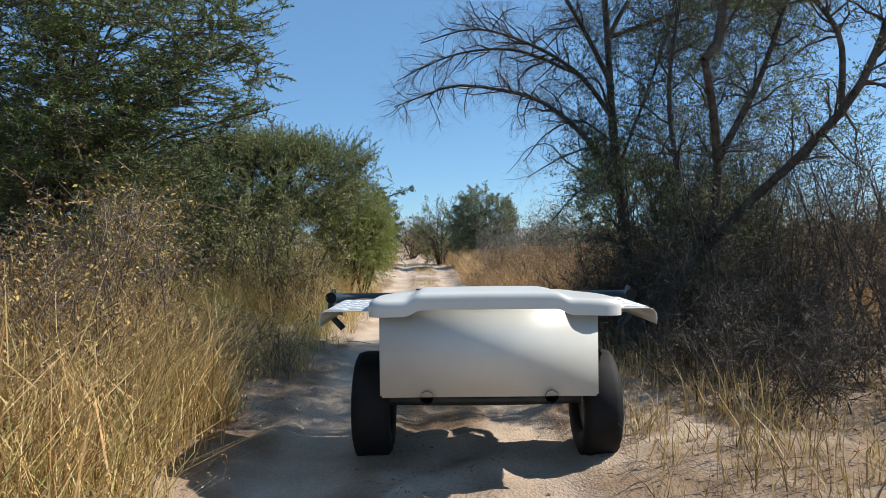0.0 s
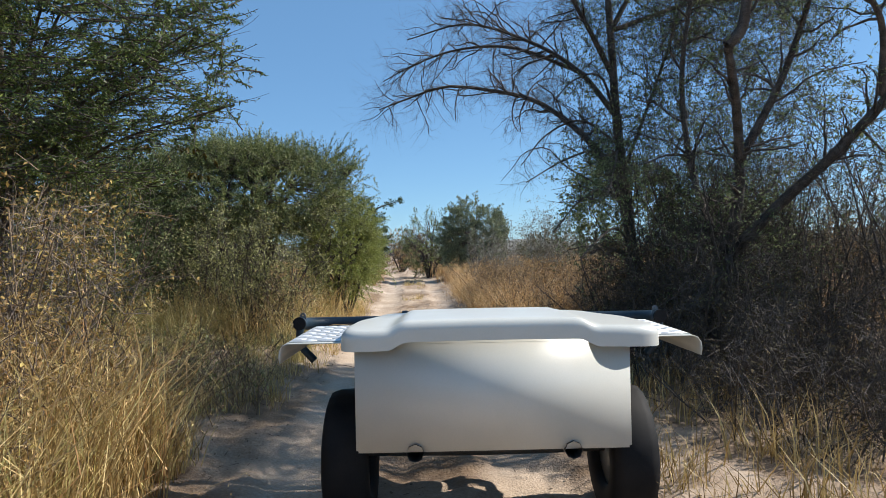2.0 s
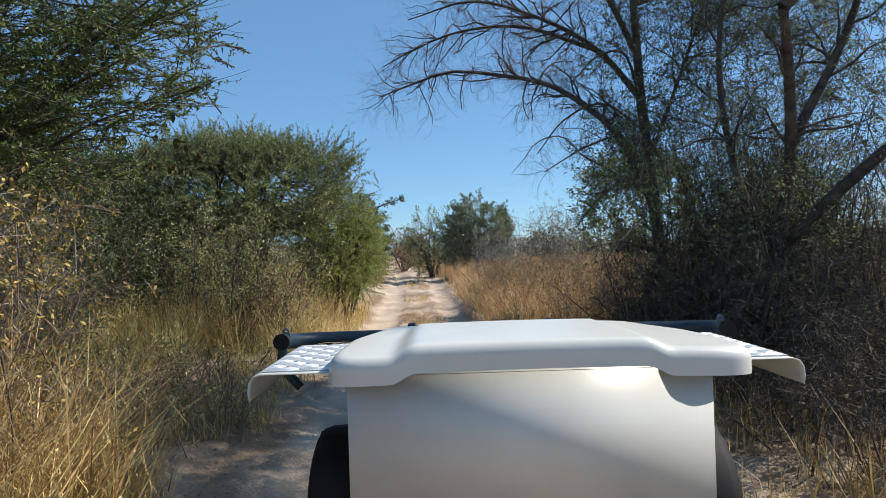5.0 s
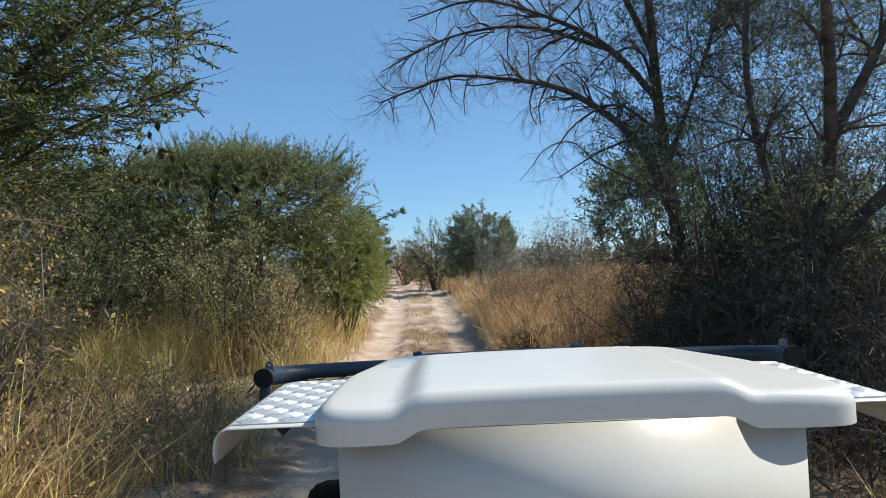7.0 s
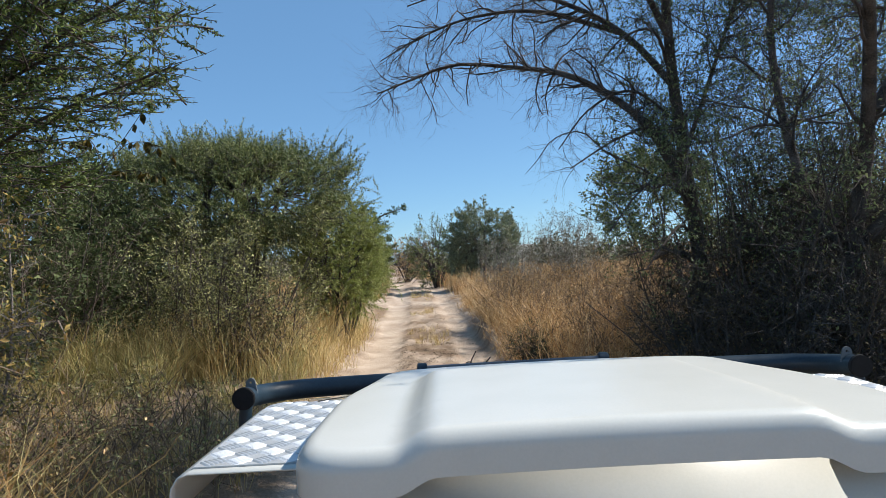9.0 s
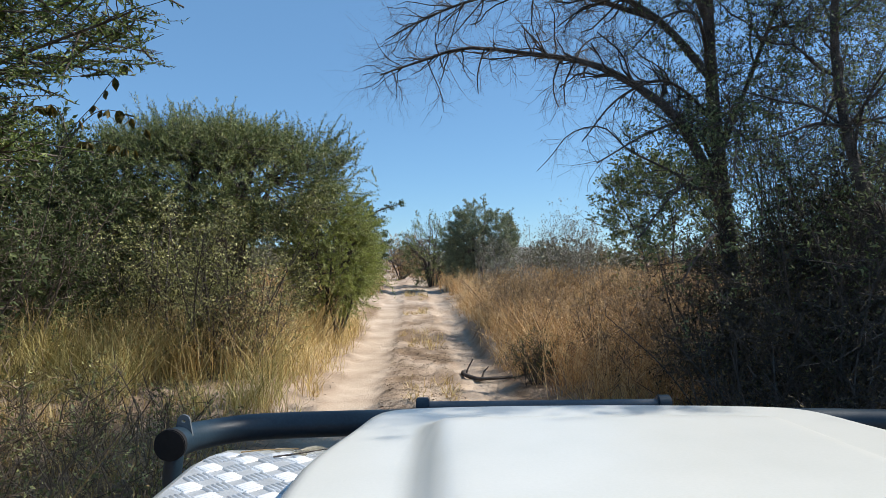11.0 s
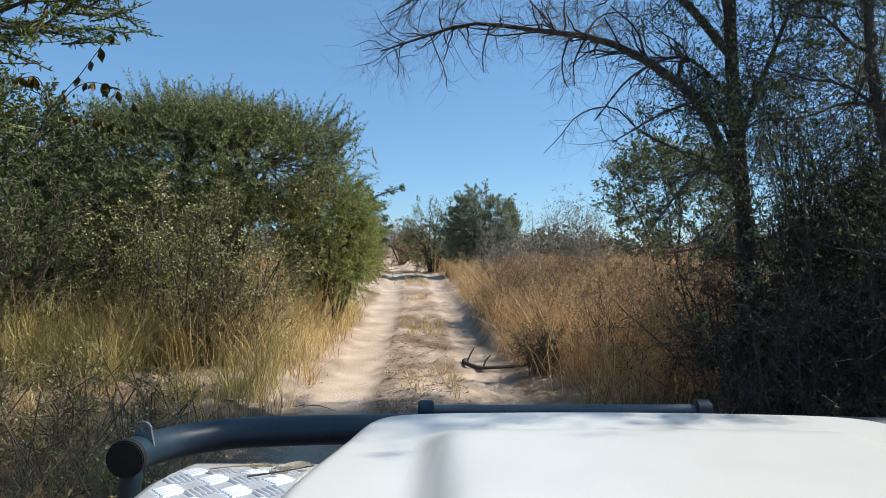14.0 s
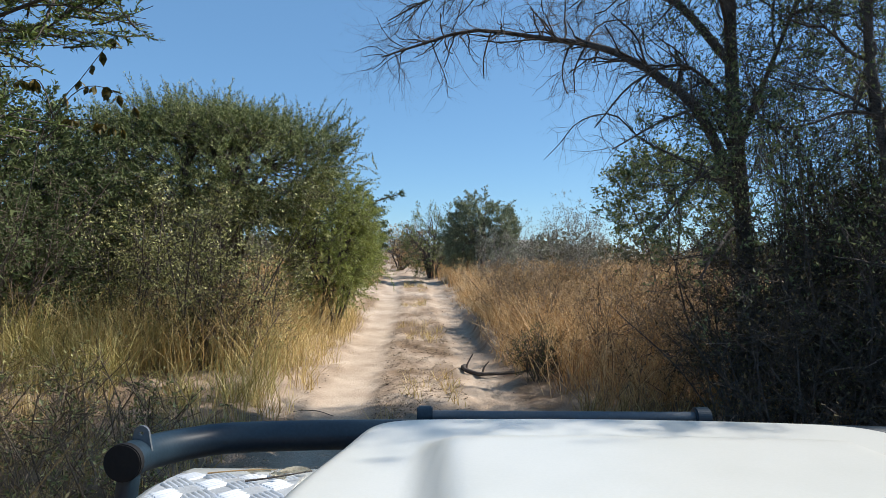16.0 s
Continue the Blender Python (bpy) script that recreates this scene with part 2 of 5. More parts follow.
def sprays(rng, centres, ways, n, length, fan=0.6, flat=1.0, K=2, r=0.0025):
    """Sprays of twigs: an axis at each centre and n twigs off it. Returns twigs, radii, axes, radii."""
    M = len(centres)
    t = np.linspace(-0.9, 0.6, 4)
    A = centres[:, None, :] + ways[:, None, :] * (t[None, :, None] * length * 1.3) + rng.normal(size=(M, 4, 3)) * length * 0.05
    i = np.repeat(np.arange(M), n)
    u = rng.uniform(-0.8, 0.55, len(i))[:, None]
    d = unit(ways[i] * 0.9 + rng.normal(size=(len(i), 3)) * fan * np.array([1, 1, flat]))
    at = centres[i] + ways[i] * u * length * 1.3
    L = (length * rng.uniform(0.5, 1.15, len(i)))[:, None]
    P = np.stack([at + d * L * q for q in np.linspace(0, 1, K)], 1)
    if K > 2:
        P[:, 1:] += rng.normal(size=(len(i), K - 1, 3)) * length * 0.05
    return P, np.tile(np.linspace(r, r * 0.5, K), (len(i), 1)), A, np.tile(np.linspace(r * 2.2, r * 1.1, 4), (M, 1))


def leaves(rng, P, n, size, aspect=0.45, off=0.02, flat=0.6, hang=0.0, align=0.6, start=0.15, needle=False):
    """n diamond leaves, or needle-like leaflets, along the twigs P."""
    N, K, _ = P.shape
    i = rng.integers(0, N, n)
    s = start + (1 - start) * rng.random(n)
    k = np.minimum((s * (K - 1)).astype(int), K - 2)
    f = (s * (K - 1) - k)[:, None]
    at = P[i, k] * (1 - f) + P[i, k + 1] * f + rng.normal(size=(n, 3)) * off
    tan = unit(P[i, k + 1] - P[i, k])
    d = unit(tan * align + unit(rng.normal(size=(n, 3))) + np.array([0, 0, -hang]))
    nor = unit(rng.normal(size=(n, 3)) + np.array([0, 0, flat * 2]))
    side = unit(np.cross(d, nor))
    nor = np.cross(side, d)
    L = (size * (0.6 + 0.8 * rng.random(n)))[:, None]
    if needle:
        V = np.stack([at - side * L * aspect * 0.5, at + side * L * aspect * 0.5, at + d * L], 1)
        return V.reshape(-1, 3), np.arange(n * 3).reshape(n, 3)
    mid = at + d * L * 0.45 + nor * L * 0.06
    V = np.stack([at, mid + side * L * aspect * 0.5, at + d * L - nor * L * 0.05, mid - side * L * aspect * 0.5], 1)
    return V.reshape(-1, 3), np.arange(n * 4).reshape(n, 4)


def tufts(rng, A, n, size, aspect=0.4, radius=0.012, forward=0.5, flat=1.0, start=0.1):
    """n needle leaflets standing round the shoots A on all sides, as on a bottle brush."""
    N, K, _ = A.shape
    i = rng.integers(0, N, n)
    s = start + (1 - start) * rng.random(n)
    k = np.minimum((s * (K - 1)).astype(int), K - 2)
    f = (s * (K - 1) - k)[:, None]
    tan = unit(A[i, k + 1] - A[i, k])
    rad = unit(rng.normal(size=(n, 3)) * np.array([1, 1, flat]))
    at = A[i, k] * (1 - f) + A[i, k + 1] * f + rad * radius * rng.random((n, 1))
    d = unit(rad + tan * forward)
    side = unit(np.cross(d, rng.normal(size=(n, 3))))
    L = (size * (0.55 + 0.8 * rng.random(n)) * (1.15 - 0.45 * s))[:, None]
    V = np.stack([at - side * L * aspect * 0.5, at + side * L * aspect * 0.5, at + d * L], 1)
    return V.reshape(-1, 3), np.arange(n * 3).reshape(n, 3)


def shoots(rng, centres, ways, length, K=5, curl=0.12, lift=0.0):
    """One curved shoot from each centre along its way."""
    M = len(centres)
    L = (length * rng.uniform(0.6, 1.25, M))[:, None] / (K - 1)
    d, out = ways, [centres]
    for _ in range(K - 1):
        d = unit(d + rng.normal(size=(M, 3)) * curl + np.array([0, 0, lift]))
        out.append(out[-1] + d * L)
    return np.stack(out, 1)


def blades(rng, xy, z, height, width=0.005, lean=0.25, droop=0.25, seeds=0.0, sections=3, seed_size=0.009, kink=0.075):
    """Grass blades and stalks at the points xy."""
    n = len(xy)
    a = rng.random(n) * 2 * math.pi
    out = np.stack([np.cos(a), np.sin(a), np.zeros(n)], 1)
    le = np.minimum(np.abs(rng.normal(size=n)) ** 1.5 * lean, 0.85 / (1 + 2 * droop))
    turn = rng.random(n) * math.pi
    side = np.stack([np.cos(turn), np.sin(turn), np.zeros(n)], 1)
    base = np.column_stack([xy, z])
    pts = []
    for s, w in ((0, 1.0), (0.4, 0.9), (0.75, 0.65), (1.0, 0.15)) if sections == 3 else ((0, 1.0), (0.55, 0.85), (1.0, 0.15)):
        c = base + np.column_stack([np.zeros(n), np.zeros(n), height * s * (1 - 0.35 * np.minimum(le, 1.2) * s)]) + out * (height * (le * s + droop * s * s * s * le * 2))[:, None]
        c = c + rng.normal(size=(n, 3)) * (kink * s * height)[:, None] * np.array([1, 1, 0.3])
        h = (side * (width * w * (0.6 + 0.8 * rng.random(n)))[:, None])
        pts += [c - h, c + h]
    V = np.stack(pts, 1)
    b = np.arange(n)[:, None] * (2 * sections + 2)
    F = np.concatenate([b + np.array([[0, 1, 3, 2]]) + 2 * k for k in range(sections)])
    V, F = V.reshape(-1, 3), F
    if seeds:
        m = int(n * seeds)
        pick = rng.choice(n, m, replace=False)
        tip = V.reshape(n, 2 * sections + 2, 3)[pick, 2 * sections]
        k = 4
        at = np.repeat(tip, k, 0) + rng.normal(size=(m * k, 3)) * np.array([0.006, 0.006, 0.03])
        d = unit(rng.normal(size=(m * k, 3)) + np.array([0, 0, 0.6]))
        sd = unit(np.cross(d, rng.normal(size=(m * k, 3))))
        L = seed_size * (1 + rng.random((m * k, 1)))
        SV = np.stack([at, at + d * L * 0.5 + sd * L * 0.2, at + d * L, at + d * L * 0.5 - sd * L * 0.2], 1).reshape(-1, 3)
        F = np.concatenate([F, np.arange(m * k * 4).reshape(-1, 4) + len(V)])
        V = np.concatenate([V, SV])
    return V, F


# ---- ground ----
def lattice(ix, iy, seed):
    h = np.sin(ix * 127.1 + iy * 311.7 + seed * 74.7) * 43758.5453
    return h - np.floor(h)


def smooth_noise(x, y, scale, seed=0):
    x, y = x * scale, y * scale
    ix, iy = np.floor(x), np.floor(y)
    fx, fy = x - ix, y - iy
    fx, fy = fx * fx * (3 - 2 * fx), fy * fy * (3 - 2 * fy)
    a, b = lattice(ix, iy, seed), lattice(ix + 1, iy, seed)
    c, d = lattice(ix, iy + 1, seed), lattice(ix + 1, iy + 1, seed)
    return (a + (b - a) * fx) * (1 - fy) + (c + (d - c) * fx) * fy - 0.5


def track_centre(y):
    return np.interp(y, [-30, 0, 5, 9, 12, 16, 21, 30, 42, 70, 300], [0.0, -0.10, -0.22, -0.36, -0.47, -0.60, -0.82, -1.25, -2.1, -6.5, -50])


def sstep(a, b, x):
    t = np.clip((x - a) / (b - a), 0, 1)
    return t * t * (3 - 2 * t)


def far_rise(y):
    return 0.20 * sstep(14, 24, y) + 0.006 * np.clip(y - 24, 0, 80)


def ground_z(x, y):
    x, y = np.asarray(x, float), np.asarray(y, float)
    c = track_centre(y)
    u = x - c
    z = far_rise(y)
    wob = 0.06 * smooth_noise(x * 0, y, 0.5, 3)
    rut_l = np.exp(-np.abs((u + 0.69 + wob) / 0.31) ** 4)
    rut_r = np.exp(-np.abs((u - 0.92 + wob) / 0.29) ** 4)
    z = z - 0.05 * rut_l - 0.06 * rut_r
    z = z + 0.10 * sstep(1.15, 2.0, np.abs(u - 0.12)) + 0.10 * sstep(2, 6, np.abs(u))
    inside = 1 - 0.75 * rut_l - 0.3 * rut_r
    z = z + inside * (0.05 * smooth_noise(x, y, 2.2, 1) + 0.06 * smooth_noise(x, y, 5, 2) + 0.045 * smooth_noise(x, y, 12, 5))
    # scuffed cross ripples in the loose sand of the track's right rut and hump
    z = z + 0.02 * (rut_r + 0.35 * np.exp(-(u / 0.6) ** 2)) * (0.5 + smooth_noise(x, y, 0.9, 31)) * np.sin(y * 8 + 1.5 * u + 26 * smooth_noise(x, y, 0.8, 8))
    # tyre tread in the left rut
    z = z + 0.004 * np.exp(-np.abs((u + 0.63 + wob) / 0.13) ** 6) * np.sin(y * 70 + 8 * u)
    z = z + 0.35 * smooth_noise(x, y, 0.08, 6) * sstep(6, 14, np.abs(u))
    # undercut bank beside the right rut
    z = z + 0.20 * sstep(1.16, 1.34, u) * (1 - sstep(1.6, 2.6, u)) * np.exp(-((y - 15.2) / 2.6) ** 4)
    # washed-out steps across the track further on
    z = z + 0.10 * sstep(0.0, 0.25, y - 25 - 0.5 * u) * np.exp(-((y - 25.3 - 0.5 * u) / 1.3) ** 2) * np.exp(-(u / 1.5) ** 2)
    return z + 0.12 * sstep(0.0, 0.3, y - 29 + 0.4 * u) * np.exp(-((y - 29.4 + 0.4 * u) / 1.6) ** 2) * np.exp(-(u / 1.5) ** 2)


def build_ground():
    xs = np.concatenate([-np.geomspace(3.5, 900, 45)[::-1], np.arange(-3.42, 3.0, 0.065), np.geomspace(3.05, 900, 45)])
    ys = np.concatenate([-np.geomspace(4, 300, 20)[::-1] + 0.2, np.arange(-3.7, 17, 0.07), np.arange(17, 34, 0.17), np.geomspace(34.2, 1500, 60)])
    X, Y = np.meshgrid(xs, ys)
    V = np.column_stack([X.ravel(), Y.ravel(), ground_z(X, Y).ravel()])
    i = np.arange(len(V)).reshape(len(ys), len(xs))
    F = np.stack([i[:-1, :-1], i[:-1, 1:], i[1:, 1:], i[1:, :-1]], -1).reshape(-1, 4)
    ob = mesh_object("ground", [(V, F, 0)], sand)
    u = V[:, 0] - track_centre(V[:, 1])
    bare = np.maximum(np.exp(-np.abs((u + 0.69) / 0.34) ** 4), 0.75 * np.exp(-np.abs((u - 0.92) / 0.30) ** 4))
    cover = np.clip((1 - bare) * (0.55 + 1.1 * smooth_noise(V[:, 0], V[:, 1], 1.1, 21) + 0.8 * smooth_noise(V[:, 0], V[:, 1], 4.5, 22)) + 0.25 * sstep(1.6, 2.6, np.abs(u)), 0, 1)
    ob.data.attributes.new("cover", "FLOAT", "POINT").data.foreach_set("value", cover.astype(np.float32))
    tagged(ob, "pale pinkish sandy ground with a two-rut vehicle track", "ground", kind="structure")


build_ground()


# ---- trees and bushes ----
def plant(name, label, category, at):
    e = new(name)
    e.location = at
    tagged(e, label, category)
    return e


def local(chunks, at):
    return [(np.asarray(v) - np.asarray(at)[None, :], f, k) for v, f, k in chunks]


def as_array(lines, K):
    return np.stack([spline(p, K) for p in lines])


def main_limbs(lines, K=14):
    """lines: (points, radius at base, radius at tip)."""
    P = as_array([l[0] for l in lines], K)
    R = np.stack([np.linspace(l[1], l[2], K) for l in lines])
    return P, R


def dome_bush(name, label, at, radii, low, seed, leaf, leaf_n, leaf_size, flat=1.0, aspect=0.42, align=0.6, bark=bark_dark, twigs=900, fine=5000, stems=7, spiky=0.5, hang=0.0, spray=0.24, stem_r=0.04, spikes=0, category="bush", square=(2.7, 2.4), fan=0.5):
    """A many-stemmed bush: stems spread from the base to points of a dome, branches and twigs, small leaves."""
    rng = np.random.default_rng(seed)
    at = np.array([at[0], at[1], float(ground_z(at[0], at[1])) - 0.05])
    rx, ry, rz = radii
    lines = []
    for k in range(stems):
        a = 2 * math.pi * (k * 0.618 + rng.random() * 0.1)
        u = -0.55 + 1.5 * ((k * 0.379 + 0.1) % 1.0)
        c = math.sqrt(max(0.02, 1 - u * u)) ** 0.7 * 0.86
        end = at + np.array([math.cos(a) * rx * c, math.sin(a) * ry * c, low + (rz - low if u > 0 else low) * u * 0.88])
        mid = at + (end - at) * np.array([0.4, 0.4, 0.55]) + rng.normal(size=3) * 0.08 + np.array([0, 0, 0.12 * rz * (1 - abs(u))])
        start = at + np.array([math.cos(a) * 0.12, math.sin(a) * 0.12, 0])
        lines.append(([start, mid, end], stem_r * rz / 3, 0.01))
    P0, R0 = main_limbs(lines, 12)
    P1, R1 = grow(rng, P0, R0, stems * 9, rz * 0.34, 0.9, 0.6, 0.12, 0.22, K=7, start=0.3)
    P2, R2 = grow(rng, P1, R1, twigs // 2, rz * 0.22, 0.9, 0.6, 0.12, 0.2, K=4, start=0.2, rmax=0.012)
    M = fine // 9
    w = unit(np.column_stack([rng.normal(size=(M, 2)), rng.uniform(-1.0, 1.25, M)]))
    h = np.sqrt((w[:, 0] / rx) ** 2 + (w[:, 1] / ry) ** 2)
    up = np.abs(w[:, 2]) / np.where(w[:, 2] > 0, rz - low, low)
    lo, hi = np.zeros(M), np.full(M, 20.0)
    for _ in range(30):
        t = (lo + hi) / 2
        out = (h * t) ** square[0] + (up * t) ** square[1] > 1
        lo, hi = np.where(out, lo, t), np.where(out, t, hi)
    lump = 0.95 + 0.26 * smooth_noise(w[:, 0] * 3 + w[:, 2] * 2, w[:, 1] * 3 - w[:, 2], 1.0, seed)
    t = lo * lump * (1 - 0.34 * rng.random(M) ** 1.6)
    centres = at + np.array([0, 0, low]) + w * t[:, None]
    ways = unit(w * 0.75 + np.array([0, 0, spiky * 0.6 - hang * 3]) + rng.normal(size=(M, 3)) * 0.3)
    P3, R3, PA, RA = sprays(rng, centres, ways, 9, spray, fan, flat)

    if spikes:
        k = rng.choice(np.flatnonzero((w[:, 2] > -0.1) & (t > lo * lump * 0.9)), spikes)
        d = unit(w[k] + np.array([0, 0, 0.5]) + rng.normal(size=(spikes, 3)) * 0.25)
        g = np.linspace(-0.3, 0.55, 4)[None, :, None] * rng.uniform(0.6, 1.2, (spikes, 1, 1))
        PK = centres[k][:, None, :] + d[:, None, :] * g + rng.normal(size=(spikes, 4, 3)) * 0.02
        PA, RA = np.concatenate([PA, PK]), np.concatenate([RA, np.tile(np.linspace(0.006, 0.002, 4), (spikes, 1))])

    def inside(e):
        q = (((e[:, 0] - at[0]) / rx) ** 2 + ((e[:, 1] - at[1]) / ry) ** 2) ** (square[0] / 2) + np.abs((e[:, 2] - at[2] - low) / np.where(e[:, 2] - at[2] > low, rz - low, low * 0.98 + 0.05)) ** square[1]
        return q < 0.92
    k2 = inside(P2[:, -1])
    P2, R2 = P2[k2], R2[k2]
    e = plant(name, label, category, at)
    mesh_object("trunk", local([(*tubes(P0, R0, 6), 0), (*tubes(P1, R1, 5), 0)], at), bark, e)
    mesh_object("branchwork", local([(*tubes(P2, R2, 3), 0), (*tubes(PA, RA, 3), 0), (*ribbons(rng, P3, 0.0028), 0)], at), twig_brown if bark is bark_grey else bark, e)
    lv = leaves(rng, P3, leaf_n, leaf_size, aspect, 0.018, hang=hang, align=align, needle=leaf_size < 0.07)
    mesh_object("crown", local([(*lv, 0)], at), leaf, e, smooth=False)
    return e


def plume_bush(name, label, at, radii, low, top, seed, leaf, lumps, per, leaf_n, leaf_size, bark=bark_dark, plume=0.5, lump_r=0.45, under=-0.3, stems=12, stem_r=0.05, hang=0.0, square=3.2, lift=0.05, aspect=0.3):
    """A bush whose crown is made of lumps of long feathery plumes, carried by crooked stems; open below."""
    rng = np.random.default_rng(seed)
    at = np.array([at[0], at[1], float(ground_z(at[0], at[1])) - 0.05])
    rx, ry = radii
    mid, half = (low + top) / 2, (top - low) / 2
    k = np.arange(lumps) + 0.5
    wz = 1 - (1 - under) * k / lumps
    a = k * 2.39996 + rng.normal(size=lumps) * 0.25
    w = np.column_stack([np.cos(a) * np.sqrt(1 - wz ** 2), np.sin(a) * np.sqrt(1 - wz ** 2), wz])
    r = 1 / (np.hypot(w[:, 0] / rx, w[:, 1] / ry) ** square + np.abs(w[:, 2] / half) ** square) ** (1 / square)
    C = at + np.array([0, 0, mid]) + w * (r * rng.uniform(0.80, 0.98, lumps))[:, None] - w * lump_r * 0.8
    out = unit(w * np.array([1 / rx, 1 / ry, 1 / half]))
    j = np.repeat(np.arange(lumps), per)
    M = len(j)
    d = unit(out[j] * 0.7 + rng.normal(size=(M, 3)) * 0.55 + np.array([0, 0, 0.25 - hang]))
    start = C[j] + rng.normal(size=(M, 3)) * lump_r * np.array([0.55, 0.55, 0.32])
    A = shoots(rng, start, d, plume, 5, 0.14, lift - hang * 0.3)
    lines = []
    for q in range(stems):
        t = C[int((q + 0.5) * lumps / stems)]
        g = rng.random() * 6.28
        b = at + np.array([math.cos(g) * 0.2, math.sin(g) * 0.2, 0])
        m1 = b + (t - b) * np.array([0.25, 0.25, 0.45]) + rng.normal(size=3) * 0.12
        m2 = b + (t - b) * np.array([0.62, 0.62, 0.85]) + rng.normal(size=3) * 0.12
        lines.append(([b, m1, m2, t], stem_r, 0.012))
    P0, R0 = main_limbs(lines, 12)
    near = np.argmin(((C[:, None, :] - P0[None, :, 8]) ** 2).sum(-1), 1)
    PB = as_array([[P0[n_, 7], (P0[n_, 7] + c) / 2 + rng.normal(size=3) * 0.1, c] for n_, c in zip(near, C)], 7)
    RB = np.tile(np.linspace(0.016, 0.006, 7), (lumps, 1))
    back = np.stack([C[j], (C[j] + start) / 2, start], 1)
    e = plant(name, label, "bush", at)
    mesh_object("trunk", local([(*tubes(P0, R0, 6), 0), (*tubes(PB, RB, 4), 0)], at), bark, e)
    mesh_object("branchwork", local([(*tubes(A, np.tile(np.linspace(0.0045, 0.0016, 5), (M, 1)), 3), 0), (*ribbons(rng, back, 0.004), 0)], at), bark, e)
    mesh_object("crown", local([(*tufts(rng, A, leaf_n, leaf_size, aspect, 0.02, 0.9), 0)], at), leaf, e, smooth=False)
    return e


def left_thorn_tree():
    rng = np.random.default_rng(11)
    at = np.array([-5.5, 8.0, 0.1])
    lines = [([at, (-5.3, 7.8, 1.0), (-5.0, 7.3, 2.2), (-4.7, 6.9, 4.4)], 0.12, 0.03)]
    for end, h in (((-1.75, 5.7, 2.95), 1.9), ((-1.9, 5.2, 3.5), 2.2), ((-2.0, 6.4, 3.9), 2.3), ((-2.7, 4.8, 4.3), 2.4), ((-3.2, 5.0, 3.0), 1.7), ((-3.0, 7.4, 4.4), 2.4),
                   ((-4.3, 4.6, 3.4), 2.0), ((-5.6, 5.0, 3.6), 2.0), ((-3.4, 8.6, 4.6), 2.4), ((-6.8, 6.5, 4.0), 2.2), ((-6.2, 8.6, 3.8), 2.0), ((-4.2, 5.6, 5.0), 2.6), ((-3.1, 6.2, 4.9), 2.6), ((-4.6, 5.9, 2.3), 1.4), ((-3.3, 7.2, 3.4), 2.0), ((-2.5, 6.0, 3.3), 2.1), ((-3.6, 5.6, 4.2), 2.3), ((-4.0, 6.8, 2.9), 1.7), ((-5.2, 6.0, 3.0), 1.8), ((-5.6, 7.2, 2.2), 1.3)):
        end = np.array(end)
        root = np.array([-5.0, 7.3, h])
        mid = root + (end - root) * 0.5 + np.array([0, 0, 0.28])
        lines.append(([root, mid, end], 0.026, 0.006))
    P0, R0 = main_limbs(lines)
    P1, R1 = grow(rng, P0[1:], R0[1:], 200, 0.9, 0.75, 0.9, 0.05, 0.16, K=6, start=0.3)
    P1[:, :, 2] = P1[:, :1, 2] + (P1[:, :, 2] - P1[:, :1, 2]) * 0.5
    # flat layered sprays through the crown, and along the outer limbs
    n = 24000
    c = np.column_stack([rng.uniform(-6.8, -1.75, n), rng.uniform(4.3, 8.2, n), rng.uniform(2.05, 5.4, n)])
    q = ((c[:, 0] + 4.6) / 3.0) ** 2 + ((c[:, 1] - 6.2) / 2.3) ** 2 + ((c[:, 2] - 3.6) / 1.9) ** 2
    clear = ((c[:, 0] + 0.11) / (c[:, 1] - 2.46) < -0.68) | (((c[:, 2] - 1.57) / (c[:, 1] - 2.46) > 0.315) & ((c[:, 0] + 0.11) / (c[:, 1] - 2.46) < -0.46))
    layer = np.abs(((c[:, 2] + 0.12 * c[:, 0] + 0.25 * smooth_noise(c[:, 0], c[:, 1], 0.8, 14)) / 0.42) % 1.0 - 0.5) < 0.2
    c = c[(q < 1.05) & clear & layer][:1700]
    edge = P0[1:, 4:].reshape(-1, 3)
    edge = edge[rng.choice(len(edge), 260)] + rng.normal(size=(260, 3)) * np.array([0.16, 0.16, 0.06])
    clear = ((edge[:, 0] + 0.11) / (edge[:, 1] - 2.46) < -0.68) | (((edge[:, 2] - 1.57) / (edge[:, 1] - 2.46) > 0.295) & ((edge[:, 0] + 0.11) / (edge[:, 1] - 2.46) < -0.48))
    c = np.concatenate([c, edge[clear]])
    w = unit(unit((c - np.array([-5.0, 7.2, 2.6])) * np.array([1, 1, 0.08])) * 0.7 + rng.normal(size=c.shape) * np.array([0.65, 0.65, 0.14]))
    A = shoots(rng, c - w * 0.3, w, 0.62, 5, 0.13, 0.02)
    i = np.repeat(np.arange(len(A)), 3)
    k = rng.integers(1, 4, len(i))
    B = shoots(rng, A[i, k], unit(w[i] * 0.6 + rng.normal(size=(len(i), 3)) * np.array([0.7, 0.7, 0.16])), 0.26, 4, 0.12, 0.02)
    e = plant("thorn_tree", "green thorn tree with layered feathery foliage leaning over the track", "tree", at)
    mesh_object("trunk", local([(*tubes(P0, R0, 7), 0), (*tubes(P1, R1, 5), 0)], at), bark_dark, e)
    mesh_object("branchwork", local([(*tubes(A, np.tile(np.linspace(0.008, 0.003, 5), (len(A), 1)), 4), 0), (*tubes(B, np.tile(np.linspace(0.004, 0.002, 4), (len(B), 1)), 3), 0)], at), bark_dark, e)
